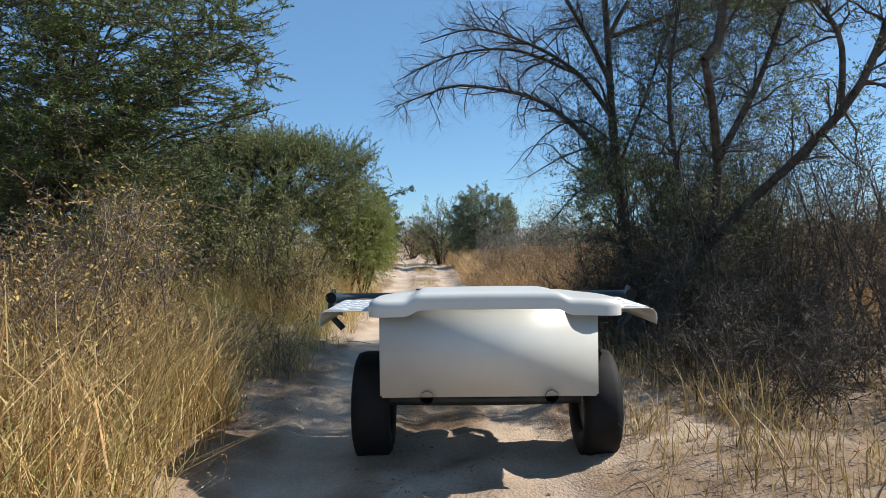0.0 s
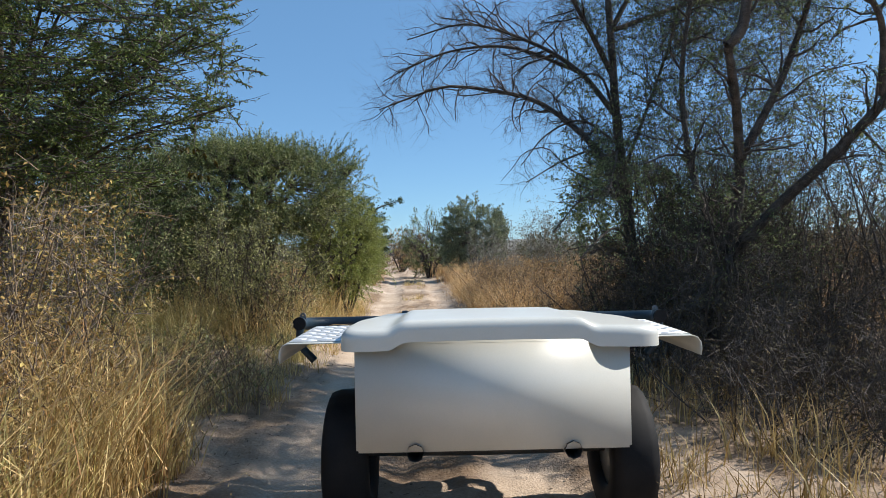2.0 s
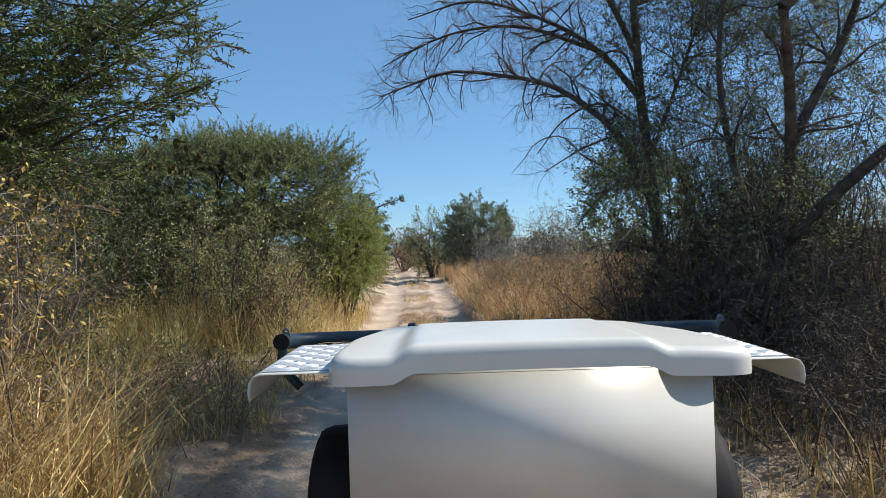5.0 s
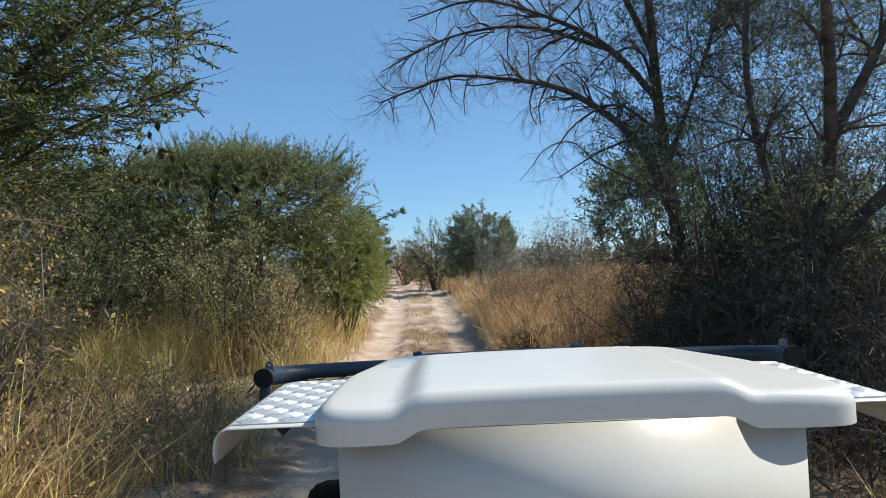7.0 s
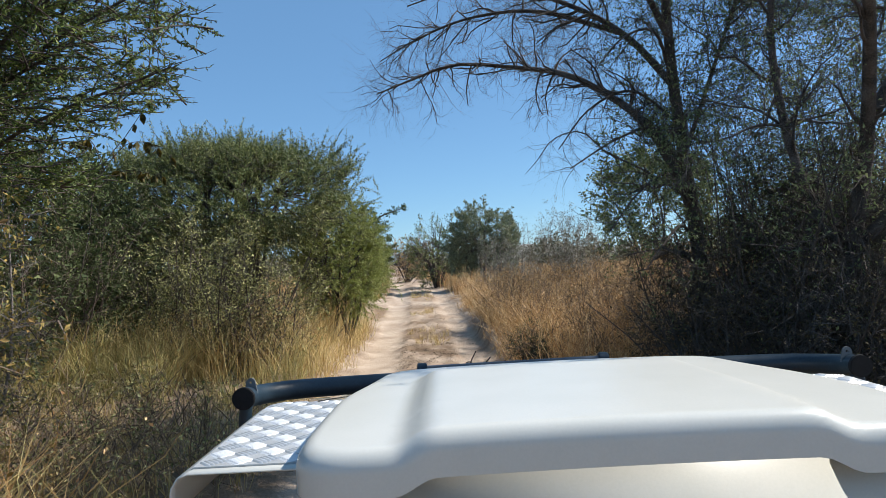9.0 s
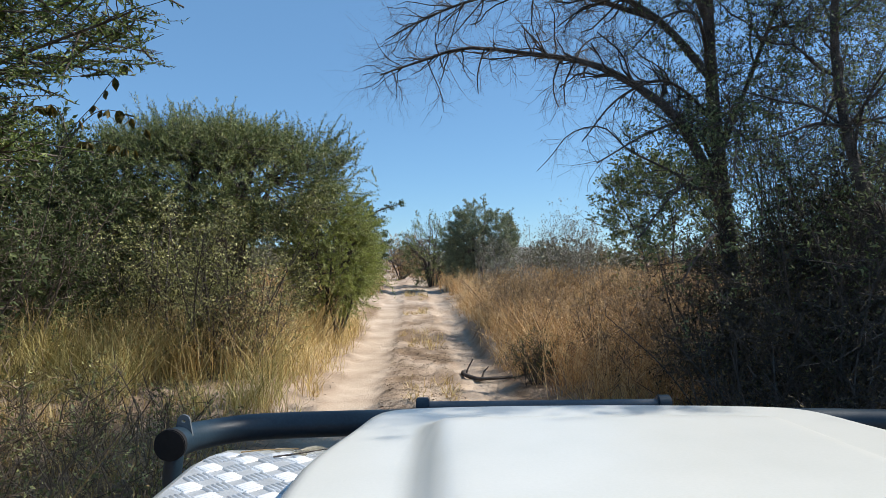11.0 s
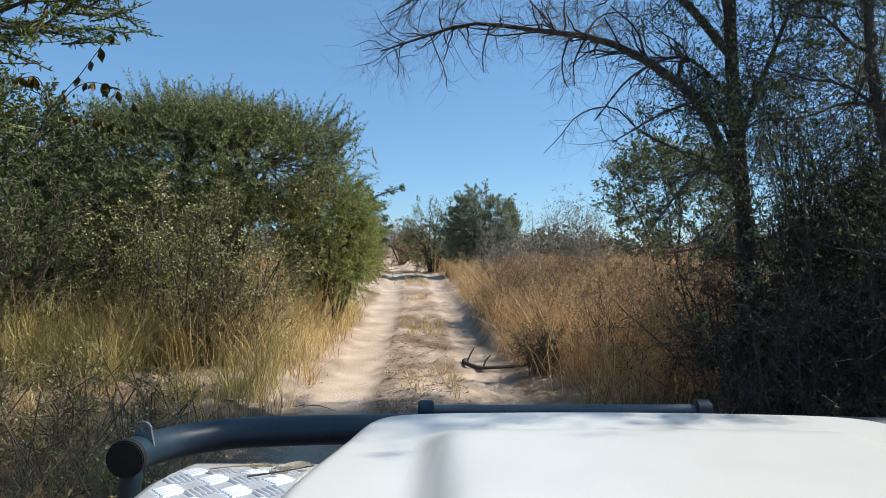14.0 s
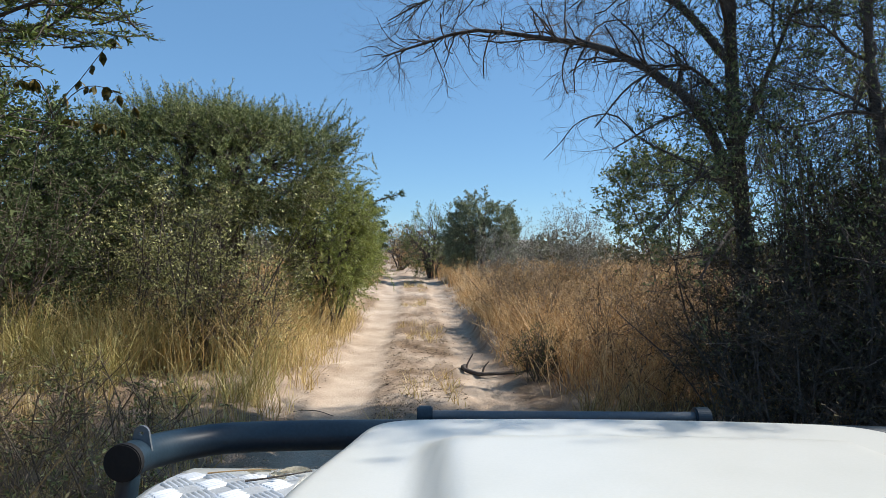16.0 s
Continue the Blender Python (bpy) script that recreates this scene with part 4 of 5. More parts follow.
def tall_shrub():
    """A thin tall shrub; the large leaves at its top hang one by one against the sky."""
    e = thicket("yellowing_shrub", "thin tall shrub with large yellowing leaves", (-5.0, 8.4, 0.4, 0.5), 8, 2.2, 43, leaf_dark, 1500, 0.07, bark=bark_brown, twigs=420, fine=900, hang=0.6)
    at = np.array(e.location)
    P, R = main_limbs([([at, (-3.8, 8.1, 1.5), (-3.6, 8.2, 2.6), (-3.25, 8.2, 3.08), (-3.0, 8.2, 3.42)], 0.006, 0.003),
                       ([(-3.6, 8.2, 2.6), (-3.3, 8.2, 2.95), (-3.05, 8.2, 2.98), (-2.8, 8.2, 2.82)], 0.006, 0.002),
                       ([(-3.5, 8.2, 2.7), (-3.62, 8.2, 3.02), (-3.78, 8.2, 3.03), (-4.0, 8.2, 3.05)], 0.006, 0.002),
                       ([(-3.62, 8.2, 2.5), (-3.3, 8.2, 2.7), (-2.9, 8.2, 2.62)], 0.006, 0.002)], 12)
    mesh_object("branchwork", local([(*tubes(P, R, 5), 0)], at), bark_dark, e)
    rng = np.random.default_rng(5)
    v = np.array([(0, 0, 0), (0.022, 0.004, -0.03), (0.028, 0.006, -0.06), (0, 0.012, -0.11), (-0.028, 0.006, -0.06), (-0.022, 0.004, -0.03), (0, -0.004, -0.05)])
    me = bpy.data.meshes.new("leaf")
    me.from_pydata(v.tolist(), [], [[0, 6, 2, 1], [6, 3, 2], [0, 5, 4, 6], [6, 4, 3]])
    me.materials.append(leaf_single)
    for _ in range(60):
        i, k = rng.integers(0, 4), rng.integers(5, 12)
        p = P[i, k] - at
        ob = new("leaf", me)
        ob.parent = e
        ob.matrix_basis = pose(*p, rng.normal() * 25, rng.normal() * 25, rng.uniform(0, 360)) @ Matrix.Scale(rng.uniform(0.75, 1.25), 4)


tall_shrub()


# ---- dry grass ----
def scatter(rng, n, x0, x1, y0, y1, keep):
    x, y = x0 + (x1 - x0) * rng.random(n), y0 + (y1 - y0) * rng.random(n)
    k = keep(x, y)
    return x[k], y[k]


def tufted(rng, x, y, per, radius):
    """Gather points into tufts of several blades."""
    n = len(x)
    X = np.repeat(x, per) + rng.normal(size=n * per) * radius
    Y = np.repeat(y, per) + rng.normal(size=n * per) * radius
    return X, Y


def field(name, label, mat, seed, n, box, keep, per, radius, height, width, lean=0.22, seeds=0.3, droop=0.25, sections=2, seed_size=0.009, kink=0.075):
    rng = np.random.default_rng(seed)
    x, y = scatter(rng, n, *box, keep)
    h = np.repeat(height(x, y) * (0.7 + 0.5 * rng.random(len(x))), per)
    X, Y = tufted(rng, x, y, per, radius)
    h = h * (0.45 + 0.65 * rng.random(len(X)))
    V, F = blades(rng, np.column_stack([X, Y]), ground_z(X, Y) - 0.02, h, width, lean, droop, seeds, sections, seed_size, kink)
    ob = mesh_object(name, [(V, F, 0)], mat, smooth=False)
    tagged(ob, label, "grass", kind="stuff")


def off(x, y):
    return x - track_centre(y)


def clear_of_vehicle(x, y):
    return (x < -1.7) | (y < 2.3) | (y > 4.7)


def right_verge(x, y):
    return off(x, y) > 1.72 - 0.34 * sstep(10.2, 11.4, y)


def left_height(x, y):
    inner = sstep(-1.05, -1.75, off(x, y))
    return (0.42 + 0.72 * inner) * (1 - 0.7 * sstep(3.9, 4.5, y))


field("tall_grass", "tall dry yellow grass at the edge of the track", straw_shade_tone, 61, 1700, (-5.2, -1.0, -2.0, 4.7), lambda x, y: (off(x, y) < -1.1) & clear_of_vehicle(x, y) & (smooth_noise(x, y, 1.5, 30) > -0.2), 16, 0.06, left_height, 0.0036, 0.25, 0.5, 0.6, 3, kink=0.15)
field("green_grass", "yellow-green grass stems mixed into the dry grass", straw_green, 60, 420, (-5.2, -1.0, -2.0, 4.4), lambda x, y: (off(x, y) < -1.25) & clear_of_vehicle(x, y) & (smooth_noise(x, y, 1.5, 30) > -0.16), 16, 0.06, left_height, 0.0034, 0.28, 0.2, 0.6, 3, kink=0.12)
field("broken_stalks", "broken dry stalks leaning through the grass", straw_red, 59, 420, (-6.5, -1.2, -1.5, 4.0), lambda x, y: (off(x, y) < -1.5) & clear_of_vehicle(x + 0.3, y), 6, 0.12, lambda x, y: np.where(y < 4.3, 1.0, 0.5), 0.0038, 0.6, 0.1, 0.4, 3, kink=0.16)
field("rusty_stalks", "reddish dry stalks with seed heads at the edge of the track", straw_red, 56, 480, (-4.6, -1.2, 0.6, 4.5), lambda x, y: (off(x, y) < -1.35) & clear_of_vehicle(x, y) & (smooth_noise(x, y, 1.4, 44) > -0.1), 8, 0.07, lambda x, y: np.where(y < 4.2, 1.15, 0.95), 0.0048, 0.3, 1.0, sections=3, seed_size=0.012)
field("low_grass", "low dry grass on the sand under the tree", straw, 62, 260, (-6.5, -1.4, 5.5, 9.0), lambda x, y: (off(x, y) < -1.2), 14, 0.07, lambda x, y: 0.36 + 0 * x, 0.0035, 0.4, 0.2)
field("golden_grass", "dry golden grass along the sandy track", straw, 63, 1900, (-9.0, -1.5, 9.5, 18.5), lambda x, y: (off(x, y) < -1.2) & ((y > 9.8) | (x < -3.6)), 14, 0.08, lambda x, y: np.where(off(x, y) > -1.7, 0.5, 1.0), 0.0036, 0.55, 0.6, seed_size=0.013, sections=3, kink=0.12)
field("yellow_grass", "bright yellow-green dry grass round the open sand", straw_green, 58, 800, (-7.0, -1.7, 8.4, 11.0), lambda x, y: (off(x, y) < -1.5) & (smooth_noise(x, y, 1.3, 41) > -0.02), 13, 0.07, lambda x, y: np.where(y < 9.2, 0.5, 0.85), 0.0036, 0.6, 0.6, seed_size=0.012, sections=3, kink=0.13)
field("dry_stalks", "pale tangled dry stalks in the reddish grass", straw_pale, 57, 1100, (0.9, 6.0, 8.6, 19), right_verge, 8, 0.12, lambda x, y: 0.85 + 0 * x, 0.0042, 1.0, 0.5, kink=0.2)
field("golden_grass", "golden-brown dry grass beside the track", straw_pale, 64, 1300, (0.5, 9.0, 10.5, 32), right_verge, 11, 0.08, lambda x, y: np.where(off(x, y) < 1.7, 0.45, 0.9), 0.005, 0.6, 0.9, seed_size=0.016, kink=0.15)
field("rusty_grass", "reddish-brown dry grass and weeds beside the track", straw_red, 65, 1500, (0.5, 7.5, 8.2, 22), right_verge, 9, 0.08, lambda x, y: np.where(off(x, y) < 1.8, 0.42, 0.95), 0.005, 0.75, 1.0, seed_size=0.02, kink=0.17)
# the darkened straw adds painted shade under the trees
field("shaded_grass", "grass under the trees, straw colour darkened for their shade", straw_shade_tone, 66, 500, (0.8, 7.5, 2.0, 8.5), lambda x, y: off(x, y) > 1.45, 12, 0.08, lambda x, y: 0.45 + 0 * x, 0.004, 0.4, 0.15)
field("grass_tufts", "sparse dry grass tufts on the hump of the track", straw, 67, 900, (-1.8, 0.9, 3.5, 30), lambda x, y: (np.abs(off(x, y) - 0.13) < 0.4) & (smooth_noise(x, y, 0.7, 4) > 0.0), 14, 0.05, lambda x, y: 0.2 + 0 * x, 0.0038, 0.8, 0.2)
field("verge_grass", "dry grass round the bushes beyond the bend", straw_red, 69, 1500, (-12, 12, 27, 52), lambda x, y: np.abs(off(x, y)) > 1.35, 12, 0.12, lambda x, y: 0.8 + 0 * x, 0.009, 0.25, 0.0)
field("far_grass", "pale dry grass over the open bush beyond", straw_red, 68, 1400, (-30, 40, 30, 70), lambda x, y: np.abs(off(x, y)) > 1.5, 10, 0.2, lambda x, y: 0.8 + 0 * x, 0.016, 0.2, 0.0)


def litter():
    """Dry leaves, bits of straw and twigs lying on the sand."""
    rng = np.random.default_rng(77)
    x, y = scatter(rng, 46000, -5.5, 4.5, 0.5, 24, lambda x, y: (np.abs(off(x, y) + 0.69) > 0.34) & ((np.abs(off(x, y) - 0.92) > 0.3) | (rng.random(len(x)) < 0.3)) & (rng.random(len(x)) < 0.35 + 0.9 * (smooth_noise(x, y, 1.6, 12) + 0.2)))
    x2, y2 = scatter(rng, 14000, -1.0, 0.95, 5, 15, lambda x, y: (np.abs(off(x, y) - 0.13) < 0.5) & (smooth_noise(x, y, 2.6, 15) > -0.05))
    x, y = np.concatenate([x, x2]), np.concatenate([y, y2])
    n = len(x)
    c = np.column_stack([x, y, ground_z(x, y) + 0.006 + 0.006 * rng.random(n)])
    a = rng.random(n) * 2 * math.pi
    u = np.column_stack([np.cos(a), np.sin(a), rng.normal(size=n) * 0.2])
    w = np.column_stack([-np.sin(a), np.cos(a), rng.normal(size=n) * 0.3])
    thin = rng.random(n) < 0.6
    L = np.where(thin, rng.uniform(0.03, 0.11, n), rng.uniform(0.012, 0.03, n))[:, None]
    W = np.where(thin, 0.0035, L[:, 0] * 0.5)[:, None]
    V = np.stack([c - u * L * 0.5, c + w * W, c + u * L * 0.5, c - w * W], 1).reshape(-1, 3)
    ob = mesh_object("litter", [(V, np.arange(n * 4).reshape(n, 4), 0)], litter_mat, smooth=False)
    tagged(ob, "dry leaves and straw scattered on the sand", "litter", kind="stuff")


litter()


def fallen_stick(label, points, r, side=()):
    z = [(x, y, float(ground_z(x, y)) + h) for x, y, h in points]
    P, R = main_limbs([(z, r, r * 0.5)], 16)
    at = P[0, 0].copy()
    rng = np.random.default_rng(3)
    R = R * (0.85 + 0.3 * rng.random(R.shape))
    ch = [(*tubes(P, R, 7), 0)]
    for q in side:
        zz = [(x, y, float(ground_z(x, y)) + h) for x, y, h in q]
        ch.append((*tubes(*main_limbs([(zz, r * 0.45, r * 0.2)], 10), 5), 0))
    ob = mesh_object("fallen_stick", local(ch, at), bark_dark)
    ob.location = at
    tagged(ob, label, "stick")


fallen_stick("thin dry stick sticking out of the weeds", [(0.85, 11.0, 0.02), (1.05, 10.85, 0.05), (1.35, 10.7, 0.1)], 0.01)
fallen_stick("thick dark crooked branch lying half buried beside the rut", [(0.30, 11.55, 0.05), (0.27, 11.25, 0.03), (0.45, 11.0, 0.035), (0.66, 10.92, 0.05), (0.92, 10.98, 0.03)], 0.038, [[(0.30, 11.3, 0.02), (0.33, 11.32, 0.12), (0.40, 11.34, 0.24)], [(0.5, 11.0, 0.02), (0.53, 11.05, 0.12), (0.60, 11.08, 0.2)]])
fallen_stick("thin dry stick on the sand", [(-1.5, 8.85, 0.01), (-1.3, 8.95, 0.012), (-1.1, 8.8, 0.02)], 0.007)


def far_bushes():
    rng = np.random.default_rng(71)
    chunks = []
    for _ in range(170):
        y = rng.uniform(34, 130)
        x = rng.uniform(-0.75, 0.75) * y
        if abs(x - track_centre(y)) < 2.6 or (-8 < x < 7 and y < 40):
            continue
        r = rng.uniform(0.9, 1.9)
        h = rng.uniform(1.4, 3.2) if y < 90 else rng.uniform(2.5, 4.0)
        z = float(ground_z(x, y))
        n = 260
        d = unit(rng.normal(size=(n, 3)))
        q = rng.random(n) ** 0.4
        c = np.array([x, y, z + h * 0.5]) + d * q[:, None] * np.array([r, r, h * 0.52])
        L = rng.uniform(0.12, 0.3, n)[:, None]
        u = unit(rng.normal(size=(n, 3)))
        w = unit(np.cross(u, rng.normal(size=(n, 3))))
        V = np.stack([c - u * L, c + w * L * 0.35, c + u * L, c - w * L * 0.35], 1).reshape(-1, 3)
        chunks.append((V, np.arange(n * 4).reshape(n, 4), 0))
    ob = mesh_object("far_bushes", chunks, far_wood, smooth=False)
    tagged(ob, "distant grey-green and brown bush along the skyline", "bushes", kind="stuff")


far_bushes()


def far_hill():
    """A low bluish ridge on the horizon."""
    xs = np.linspace(-700, 900, 120)
    ys = np.linspace(1000, 1400, 14)
    X, Y = np.meshgrid(xs, ys)
    ridge = np.exp(-((X - 140) / 190) ** 2) * 26 + np.exp(-((X + 330) / 160) ** 2) * 12 + 6 * smooth_noise(X, Y, 0.012, 3) + 3 * smooth_noise(X, Y, 0.05, 4)
    Z = 0.4 + np.maximum(ridge, 0) * np.sin(np.clip((Y - 1000) / 400, 0, 1) * math.pi) ** 0.8
    V = np.column_stack([X.ravel(), Y.ravel(), Z.ravel()])
    i = np.arange(len(V)).reshape(len(ys), len(xs))
    F = np.stack([i[:-1, :-1], i[:-1, 1:], i[1:, 1:], i[1:, :-1]], -1).reshape(-1, 4)
    tagged(mesh_object("hill", [(V, F, 0)], hill_mat), "low blue-grey wooded hill on the horizon", "hill", kind="structure")


far_hill()


# ---- the vehicle, halted on the track ----
VX, VY = -0.11, 2.46          # ground under the driver's eye
MID = 0.48                    # the vehicle's middle line


def bonnet_z(x, y):
    """Height of the bonnet's skin: a gentle crown, a raised middle and a fall to the front."""
    u = np.abs(x - MID)
    crown = 1.158 - 0.012 * (u / 0.75) ** 2 - 0.035 * sstep(0.6, 1.8, y)
    raised = 0.038 * (1 - sstep(0.43, 0.53, u)) * (1 - sstep(1.42, 1.60, y))
    return crown + raised


def build_vehicle():
    v = new("vehicle")
    v.location = (VX, VY, 0)
    tagged(v, "white off-road vehicle front with a dark tubular bull bar", "vehicle")

    # bonnet: a rounded sheet with a rolled edge
    n = 72
    g = np.linspace(-1, 1, n)
    U, W = np.meshgrid(g, g)
    m = np.maximum(np.abs(U), np.abs(W))
    rr = np.sqrt(U * U + W * W) + 1e-9
    cu, cw = U / rr, W / rr
    r = 1 / (np.abs(cu) ** 12 + np.abs(cw) ** 12) ** (1 / 12)
    mm = np.sin(m * math.pi / 2) ** 0.85
    Y = 1.12 + cw * r * mm * 0.68
    X = MID + cu * r * mm * np.where(cu > 0, 0.84, 0.755) * (1.03 - 0.125 * sstep(1.1, 1.75, Y))     # narrower towards the front
    Z = bonnet_z(X, Y)
    edge = np.clip((mm - 0.94) / 0.06, 0, 1)
    Z = Z - 0.05 * (1 - np.sqrt(np.maximum(0, 1 - edge ** 2)))
    V = np.column_stack([X.ravel(), Y.ravel(), Z.ravel()])
    i = np.arange(n * n).reshape(n, n)
    F = [np.stack([i[:-1, :-1], i[:-1, 1:], i[1:, 1:], i[1:, :-1]], -1).reshape(-1, 4)]
    ring = np.concatenate([i[0, :-1], i[:-1, -1], i[-1, :0:-1], i[:0:-1, 0]])
    low = V[ring] - np.array([0, 0, 0.055])
    base = len(V)
    k = np.arange(len(ring))
    F.append(np.stack([ring, base + k, base + np.roll(k, -1), np.roll(ring, -1)], -1))
    V = np.vstack([V, low])
    bonnet = mesh_object("bonnet", [(V, np.concatenate(F), 0)], white_paint, v, "white painted bonnet with a raised middle")

    # small dirt specks and stone chips on the paint
    rng = np.random.default_rng(9)
    for _ in range(9):
        x, y = MID + rng.uniform(-0.36, 0.36), rng.uniform(0.75, 1.38)
        q = rng.uniform(0.0012, 0.003)
        a = np.arange(8) * math.pi / 4
        w = rng.uniform(0.6, 1.4, 8)
        ring8 = np.column_stack([x + np.cos(a) * q * w, y + np.sin(a) * q * w, bonnet_z(x + np.cos(a) * q, y + np.sin(a) * q) + 0.0006])
        tip = np.array([[x, y, bonnet_z(x, y) + 0.003]])
        mesh_object("dirt_speck", [(np.vstack([ring8, tip]), [[k, (k + 1) % 8, 8, 8] for k in range(8)], 0)], litter_mat, bonnet)

    # wings: flat-topped with a curved shoulder and an arch over the wheel
    for side in (-1, 1):
        prof = [(0.70, 1.055), (0.76, 1.066), (1.06, 1.066), (1.085, 1.058), (1.10, 1.035), (1.105, 1.0), (1.100, 0.965)]
        ys = np.linspace(0.62, 1.58, 25)
        rows = []
        for y in ys:
            row = []
            for j, (x, z) in enumerate(prof):
                zz = z - 0.03 * sstep(1.35, 1.6, y)
                row.append((MID + side * x, y, zz if j < 6 else max(zz, 0)))
            rows.append(row)
        A = np.array(rows, float)
        a, b, _ = A.shape
        i = np.arange(a * b).reshape(a, b)
        F = np.stack([i[:-1, :-1], i[:-1, 1:], i[1:, 1:], i[1:, :-1]], -1).reshape(-1, 4)
        if side > 0:
            F = F[:, ::-1]
        wing = mesh_object("wing", [(A.reshape(-1, 3), F, 0)], white_paint, v)
        sol = wing.modifiers.new("sheet", "SOLIDIFY")
        sol.thickness = 0.004
        # chequer plate with raised bars, alternately turned
        bm = bmesh.new()
        px0, px1, py0, py1, pz = 0.775, 1.062, 0.66, 1.50, 1.0705
        bmesh.ops.create_grid(bm, x_segments=2, y_segments=12, size=0.5, matrix=Matrix.Translation((MID + side * (px0 + px1) / 2, (py0 + py1) / 2, pz)) @ Matrix.Diagonal((px1 - px0, py1 - py0, 1, 1)))
        ext = bmesh.ops.extrude_face_region(bm, geom=bm.faces[:])
        for q in ext["geom"]:
            if isinstance(q, bmesh.types.BMVert):
                q.co.z += 0.004
        for q in bm.verts:
            q.co.z -= 0.03 * float(sstep(1.35, 1.6, q.co.y))
        plate = part("tread_plate", bm, plate_dull, wing, "bare metal chequer plate on the wing", smooth=False)
        ch = []
        p = 0.068
        for a_ in range(int((px1 - px0) / p)):
            for b_ in range(int((py1 - py0) / p)):
                cx, cy = px0 + p * (a_ + 0.6), py0 + p * (b_ + 0.55)
                turn = radians(45 if (a_ + b_) % 2 else -45)
                ax, ay = math.cos(turn), math.sin(turn)
                for o in (-0.023, -0.0115, 0.0, 0.0115, 0.023):
                    mx, my = cx - ay * o, cy + ax * o
                    hl, hw, h = 0.032, 0.0054, 0.0038
                    z0 = pz + 0.0042 - 0.03 * float(sstep(1.35, 1.6, my))
                    pts = []
                    for du, dv, dz in ((-1, 0, 0), (-0.6, -1, 0), (0.6, -1, 0), (1, 0, 0), (0.6, 1, 0), (-0.6, 1, 0), (-0.62, -0.45, h), (0.62, -0.45, h), (0.62, 0.45, h), (-0.62, 0.45, h)):
                        pts.append((MID + side * (mx + ax * du * hl - ay * dv * hw), my + ay * du * hl + ax * dv * hw, z0 + dz))
                    ch.append((pts, [[0, 1, 6, 9], [1, 2, 7, 6], [2, 3, 8, 7], [3, 4, 8, 8], [4, 5, 9, 8], [5, 0, 9, 9], [6, 7, 8, 9]], 0))
        tagged(mesh_object("tread", ch, plate_metal, plate, "raised bars of the chequer plate"), kind="stuff")

    # bull bar
    half = [(-0.70, 1.48, 1.086), (-0.695, 1.58, 1.076), (-0.64, 1.70, 1.064), (-0.53, 1.785, 1.057), (-0.2, 1.845, 1.052), (0.2, 1.86, 1.052)]
    line = half + [(MID, 1.865, 1.052)] + [(2 * MID - x, y, z) for x, y, z in half[::-1]]
    P = as_array([line], 90)
    bar = mesh_object("bull_bar", [(*tubes(P, np.full((1, 90), 0.041), 20), 0)], bar_paint, v, "dark blue-grey tubular bull bar")
    for side in (-1, 1):
        ex = MID + side * (MID + 0.70)
        bm = bmesh.new()
        bmesh.ops.create_cone(bm, cap_ends=True, segments=24, radius1=0.043, radius2=0.043, depth=0.02, matrix=pose(ex, 1.474, 1.087, 90, 0, 0))
        bmesh.ops.bevel(bm, geom=[e for e in bm.edges if len(e.link_faces) == 2 and e.calc_face_angle() > 1], offset=0.0025, segments=2, affect="EDGES")
        part("end_cap", bm, black_rubber, bar, "black end cap", smooth=False)
        Pp = as_array([[(ex, 1.50, 1.06), (ex, 1.50, 0.95), (ex - side * 0.09, 1.50, 0.84)]], 10)
        mesh_object("post", [(*tubes(Pp, np.full((1, 10), 0.025), 12), 0)], bar_paint, bar)
        # lug with a hole
        bm = bmesh.new()
        a = [radians(t) for t in range(0, 181, 20)]
        out = [(0.018 * math.cos(t), 0.014 + 0.018 * math.sin(t)) for t in a] + [(-0.026, -0.03), (0.026, -0.03)]
        hole = [(0.006 * math.cos(t), 0.014 + 0.005 * math.sin(t)) for t in [2 * math.pi * k / len(out) for k in range(len(out))]]
        for yy in (-0.004, 0.004):
            for x, z in out + hole:
                bm.verts.new((ex + side * -0.012 + x, 1.535 + yy, 1.122 + z))
        bm.verts.ensure_lookup_table()
        nn = len(out)
        for k in range(nn):
            k2 = (k + 1) % nn
            bm.faces.new([bm.verts[q] for q in (k, k2, nn + k2, nn + k)])
            bm.faces.new([bm.verts[q] for q in (3 * nn + k, 3 * nn + k2, 2 * nn + k2, 2 * nn + k)])
            bm.faces.new([bm.verts[q] for q in (2 * nn + k, 2 * nn + k2, k2, k)])
            bm.faces.new([bm.verts[q] for q in (nn + k, nn + k2, 3 * nn + k2, 3 * nn + k)])
        part("lug", bm, grey_paint, bar, "", smooth=False)

    # thin cross tube with flanged collars above the bull bar
    rail = mesh_object("cross_tube", [(*tubes(as_array([[(-0.03, 1.90, 1.092), (0.4, 1.90, 1.094), (0.78, 1.90, 1.097)]], 12), np.full((1, 12), 0.017), 14), 0)], grey_paint, bar, "thin grey cross tube")
    for x, z in ((-0.03, 1.092), (0.78, 1.097)):
        bm = bmesh.new()
        bmesh.ops.create_cone(bm, cap_ends=True, segments=32, radius1=0.030, radius2=0.030, depth=0.045, matrix=pose(x, 1.90, z, 0, 90, 0))
        bmesh.ops.bevel(bm, geom=[e for e in bm.edges if len(e.link_faces) == 2 and e.calc_face_angle() > 1], offset=0.004, segments=2, affect="EDGES")
        part("collar", bm, bar_paint, rail, "dark collar", smooth=False)
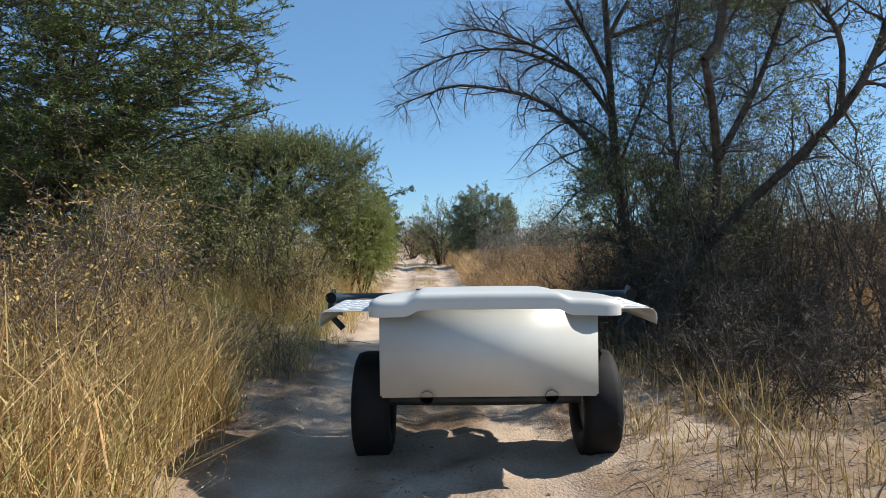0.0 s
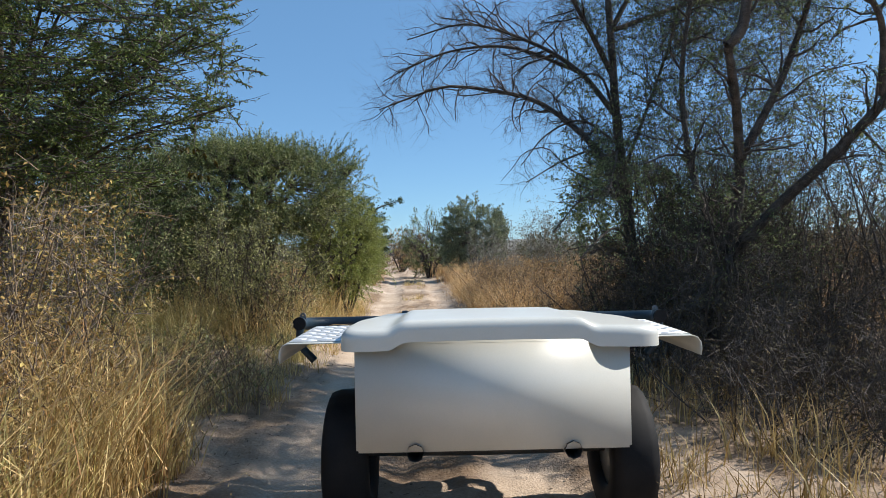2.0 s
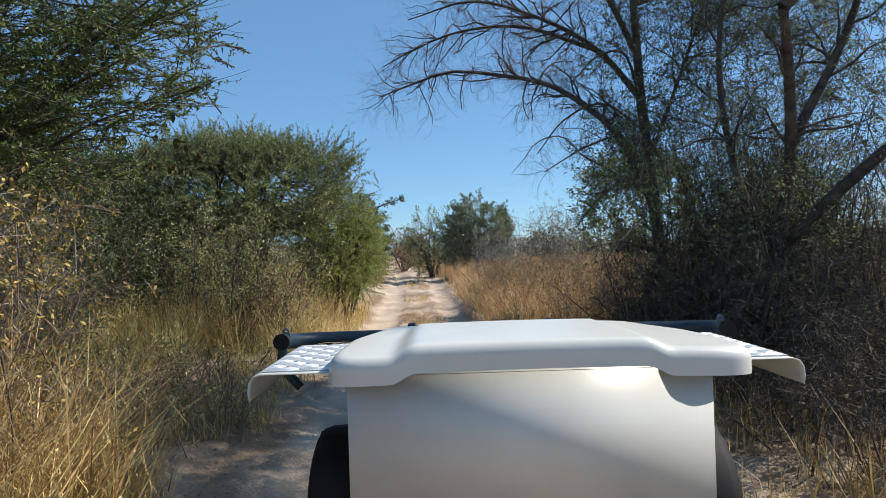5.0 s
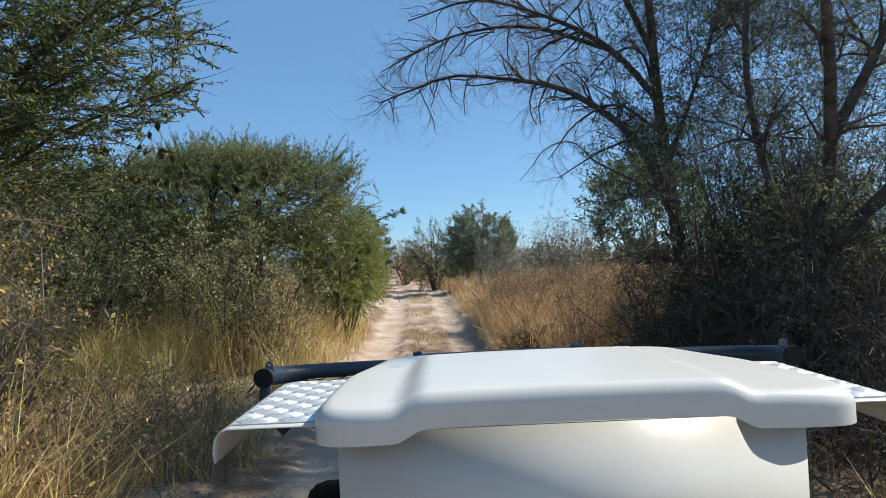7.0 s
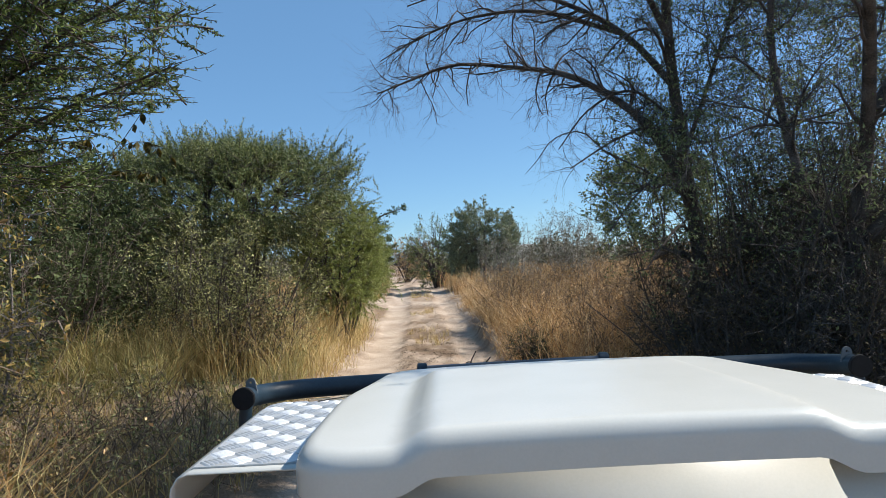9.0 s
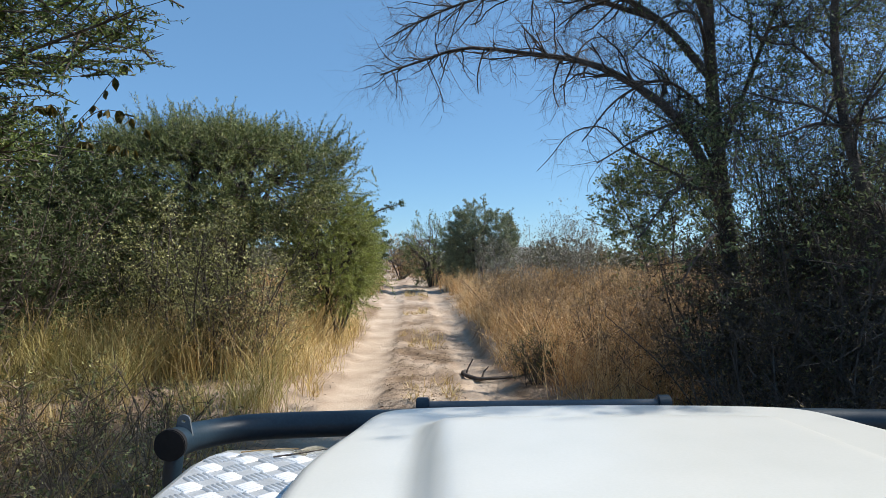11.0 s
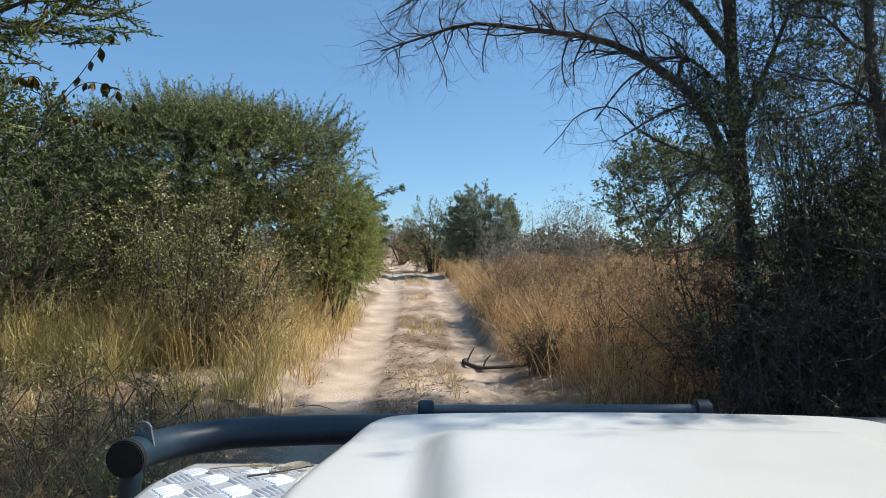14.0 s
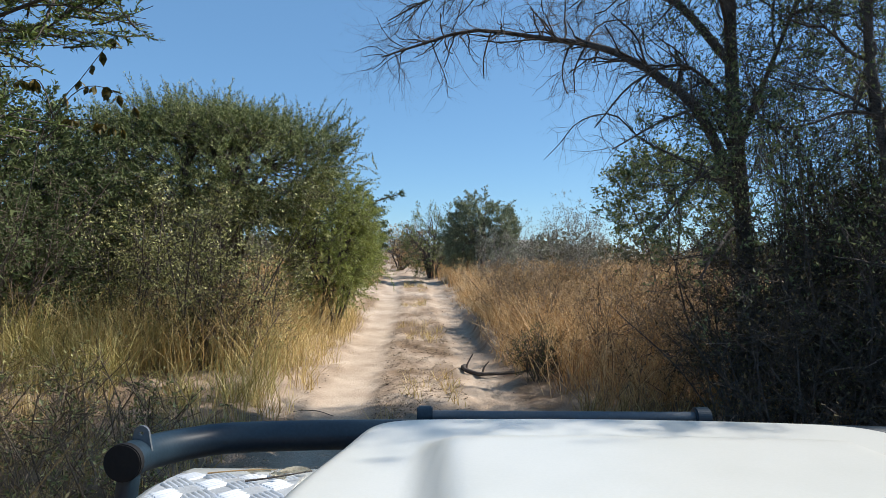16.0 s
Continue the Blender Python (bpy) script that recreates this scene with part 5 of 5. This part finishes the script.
    for side in (-1, 1):
        Pp = as_array([[(MID + side * 0.56, 1.12, 0.37), (MID + side * 0.58, 1.13, 0.75), (MID + side * 0.60, 1.14, 1.095)]], 8)
        mesh_object("strut", [(*tubes(Pp, np.full((1, 8), 0.018), 8), 0)], dark_metal, v)
        Pp = as_array([[(MID + side * 0.58, 1.13, 0.80), (MID + side * 0.66, 1.14, 0.95), (MID + side * 0.78, 1.15, 1.062)]], 8)
        mesh_object("wing_stay", [(*tubes(Pp, np.full((1, 8), 0.012), 8), 0)], dark_metal, v)
        Pp = as_array([[(MID + side * 0.60, 1.13, 0.90), (MID + side * 0.66, 1.5, 0.97), (MID + side * 0.70, 1.82, 1.03)]], 8)
        mesh_object("bar_stay", [(*tubes(Pp, np.full((1, 8), 0.012), 8), 0)], dark_metal, v)
    for side in (-1, 1):
        Pp = as_array([[(MID + side * 0.40, 0.5, 0.52), (MID + side * 0.40, 1.1, 0.52), (MID + side * 0.40, 1.84, 0.56)]], 8)
        mesh_object("chassis_rail", [(*tubes(Pp, np.full((1, 8), 0.045), 8), 0)], dark_metal, v)
    bm = bmesh.new()
    bmesh.ops.create_cube(bm, size=1, matrix=Matrix.Translation((MID, 0.53, 0.80)) @ Matrix.Diagonal((1.40, 0.03, 0.56, 1)))
    bmesh.ops.bevel(bm, geom=bm.edges[:], offset=0.012, segments=2, affect="EDGES")
    part("bulkhead", bm, white_paint, v, "white painted bulkhead panel")
    mesh_object("axle", [(*tubes(as_array([[(MID - 0.7, 1.12, 0.37), (MID, 1.12, 0.36), (MID + 0.7, 1.12, 0.37)]], 8), np.full((1, 8), 0.045), 12), 0)], dark_metal, v)
    for side in (-1, 1):
        bm = bmesh.new()
        prof = [(0.20, -0.10), (0.24, -0.125), (0.33, -0.13), (0.37, -0.115), (0.385, -0.07), (0.388, 0.0), (0.385, 0.07), (0.37, 0.115), (0.33, 0.13), (0.24, 0.125), (0.20, 0.10)]
        N = 48
        ringv = []
        for k in range(N):
            t = 2 * math.pi * k / N
            bite = 0.008 if k % 2 else 0.0
            ringv.append([bm.verts.new((MID + side * 0.80 + w, 1.12 + (q - (bite if q > 0.36 else 0)) * math.cos(t), 0.335 + (q - (bite if q > 0.36 else 0)) * math.sin(t))) for q, w in prof])
        for k in range(N):
            A, B = ringv[k], ringv[(k + 1) % N]
            for j in range(len(prof)):
                j2 = (j + 1) % len(prof)
                bm.faces.new((A[j], B[j], B[j2], A[j2]))
        wheel = part("wheel", bm, black_rubber, v, "black off-road tyre")
        bm = bmesh.new()
        bmesh.ops.create_cone(bm, cap_ends=True, segments=28, radius1=0.205, radius2=0.17, depth=0.16, matrix=pose(MID + side * 0.80, 1.12, 0.335, 0, 90, 0))
        part("rim", bm, grey_paint, wheel, "steel rim")
    return v


build_vehicle()


def dry_leaf(label, at, length, width, turn, curl):
    """A dead leaf, rolled up along its middle and wavy at the rim."""
    rng = np.random.default_rng(int(turn) + 90)
    bm = bmesh.new()
    rows = []
    for i in range(9):
        t = i / 8
        w = width * math.sin(math.pi * (0.06 + 0.9 * t)) ** 0.7
        rows.append([bm.verts.new((length * (t - 0.5), w * u * (1 - 0.35 * curl * u * u), 0.003 + curl * w * u * u * 0.9 + 0.12 * length * (t - 0.5) ** 2 + rng.normal() * 0.0012)) for u in (-1, -0.5, 0, 0.5, 1)])
    for A, B in zip(rows, rows[1:]):
        for k in range(4):
            bm.faces.new((A[k], A[k + 1], B[k + 1], B[k]))
    me = bpy.data.meshes.new("dry_leaf")
    bm.to_mesh(me)
    bm.free()
    me.materials.append(leaf_husk)
    ob = new("dry_leaf", me)
    ob.matrix_basis = pose(*at, 0, 0, turn)
    tagged(ob, label, "leaf")


def plate_debris():
    P, R = main_limbs([([(0, 0, 0), (0.06, 0.015, 0.004), (0.13, 0.06, 0.003)], 0.0025, 0.0015)], 8)
    ob = mesh_object("twig", [(*tubes(P, R, 6), 0)], bark_dark)
    ob.location = (VX - 0.40, VY + 1.38, 1.081)
    tagged(ob, "short dark twig lying on the chequer plate", "twig")
    P, R = main_limbs([([(0, 0, 0), (0.05, 0.004, 0.004), (0.10, 0.02, 0.002), (0.15, 0.015, 0.004)], 0.0018, 0.0011)], 10)
    ob = mesh_object("twig", [(*tubes(P, R, 6), 0)], leaf_brown)
    ob.location = (VX - 0.50, VY + 1.44, 1.076)
    tagged(ob, "dry curled stalk lying on the chequer plate", "twig")


plate_debris()
dry_leaf("pale curled dry leaf on the front of the chequer plate", (VX - 0.315, VY + 1.475, 1.064), 0.075, 0.016, 14, 0.7)
dry_leaf("crumpled greyish dry leaf beside the bonnet", (VX - 0.345, VY + 1.44, 1.067), 0.05, 0.014, -35, 0.5)
dry_leaf("rolled straw-coloured leaf on bare metal", (VX - 0.40, VY + 1.478, 1.064), 0.06, 0.01, 5, 0.9)
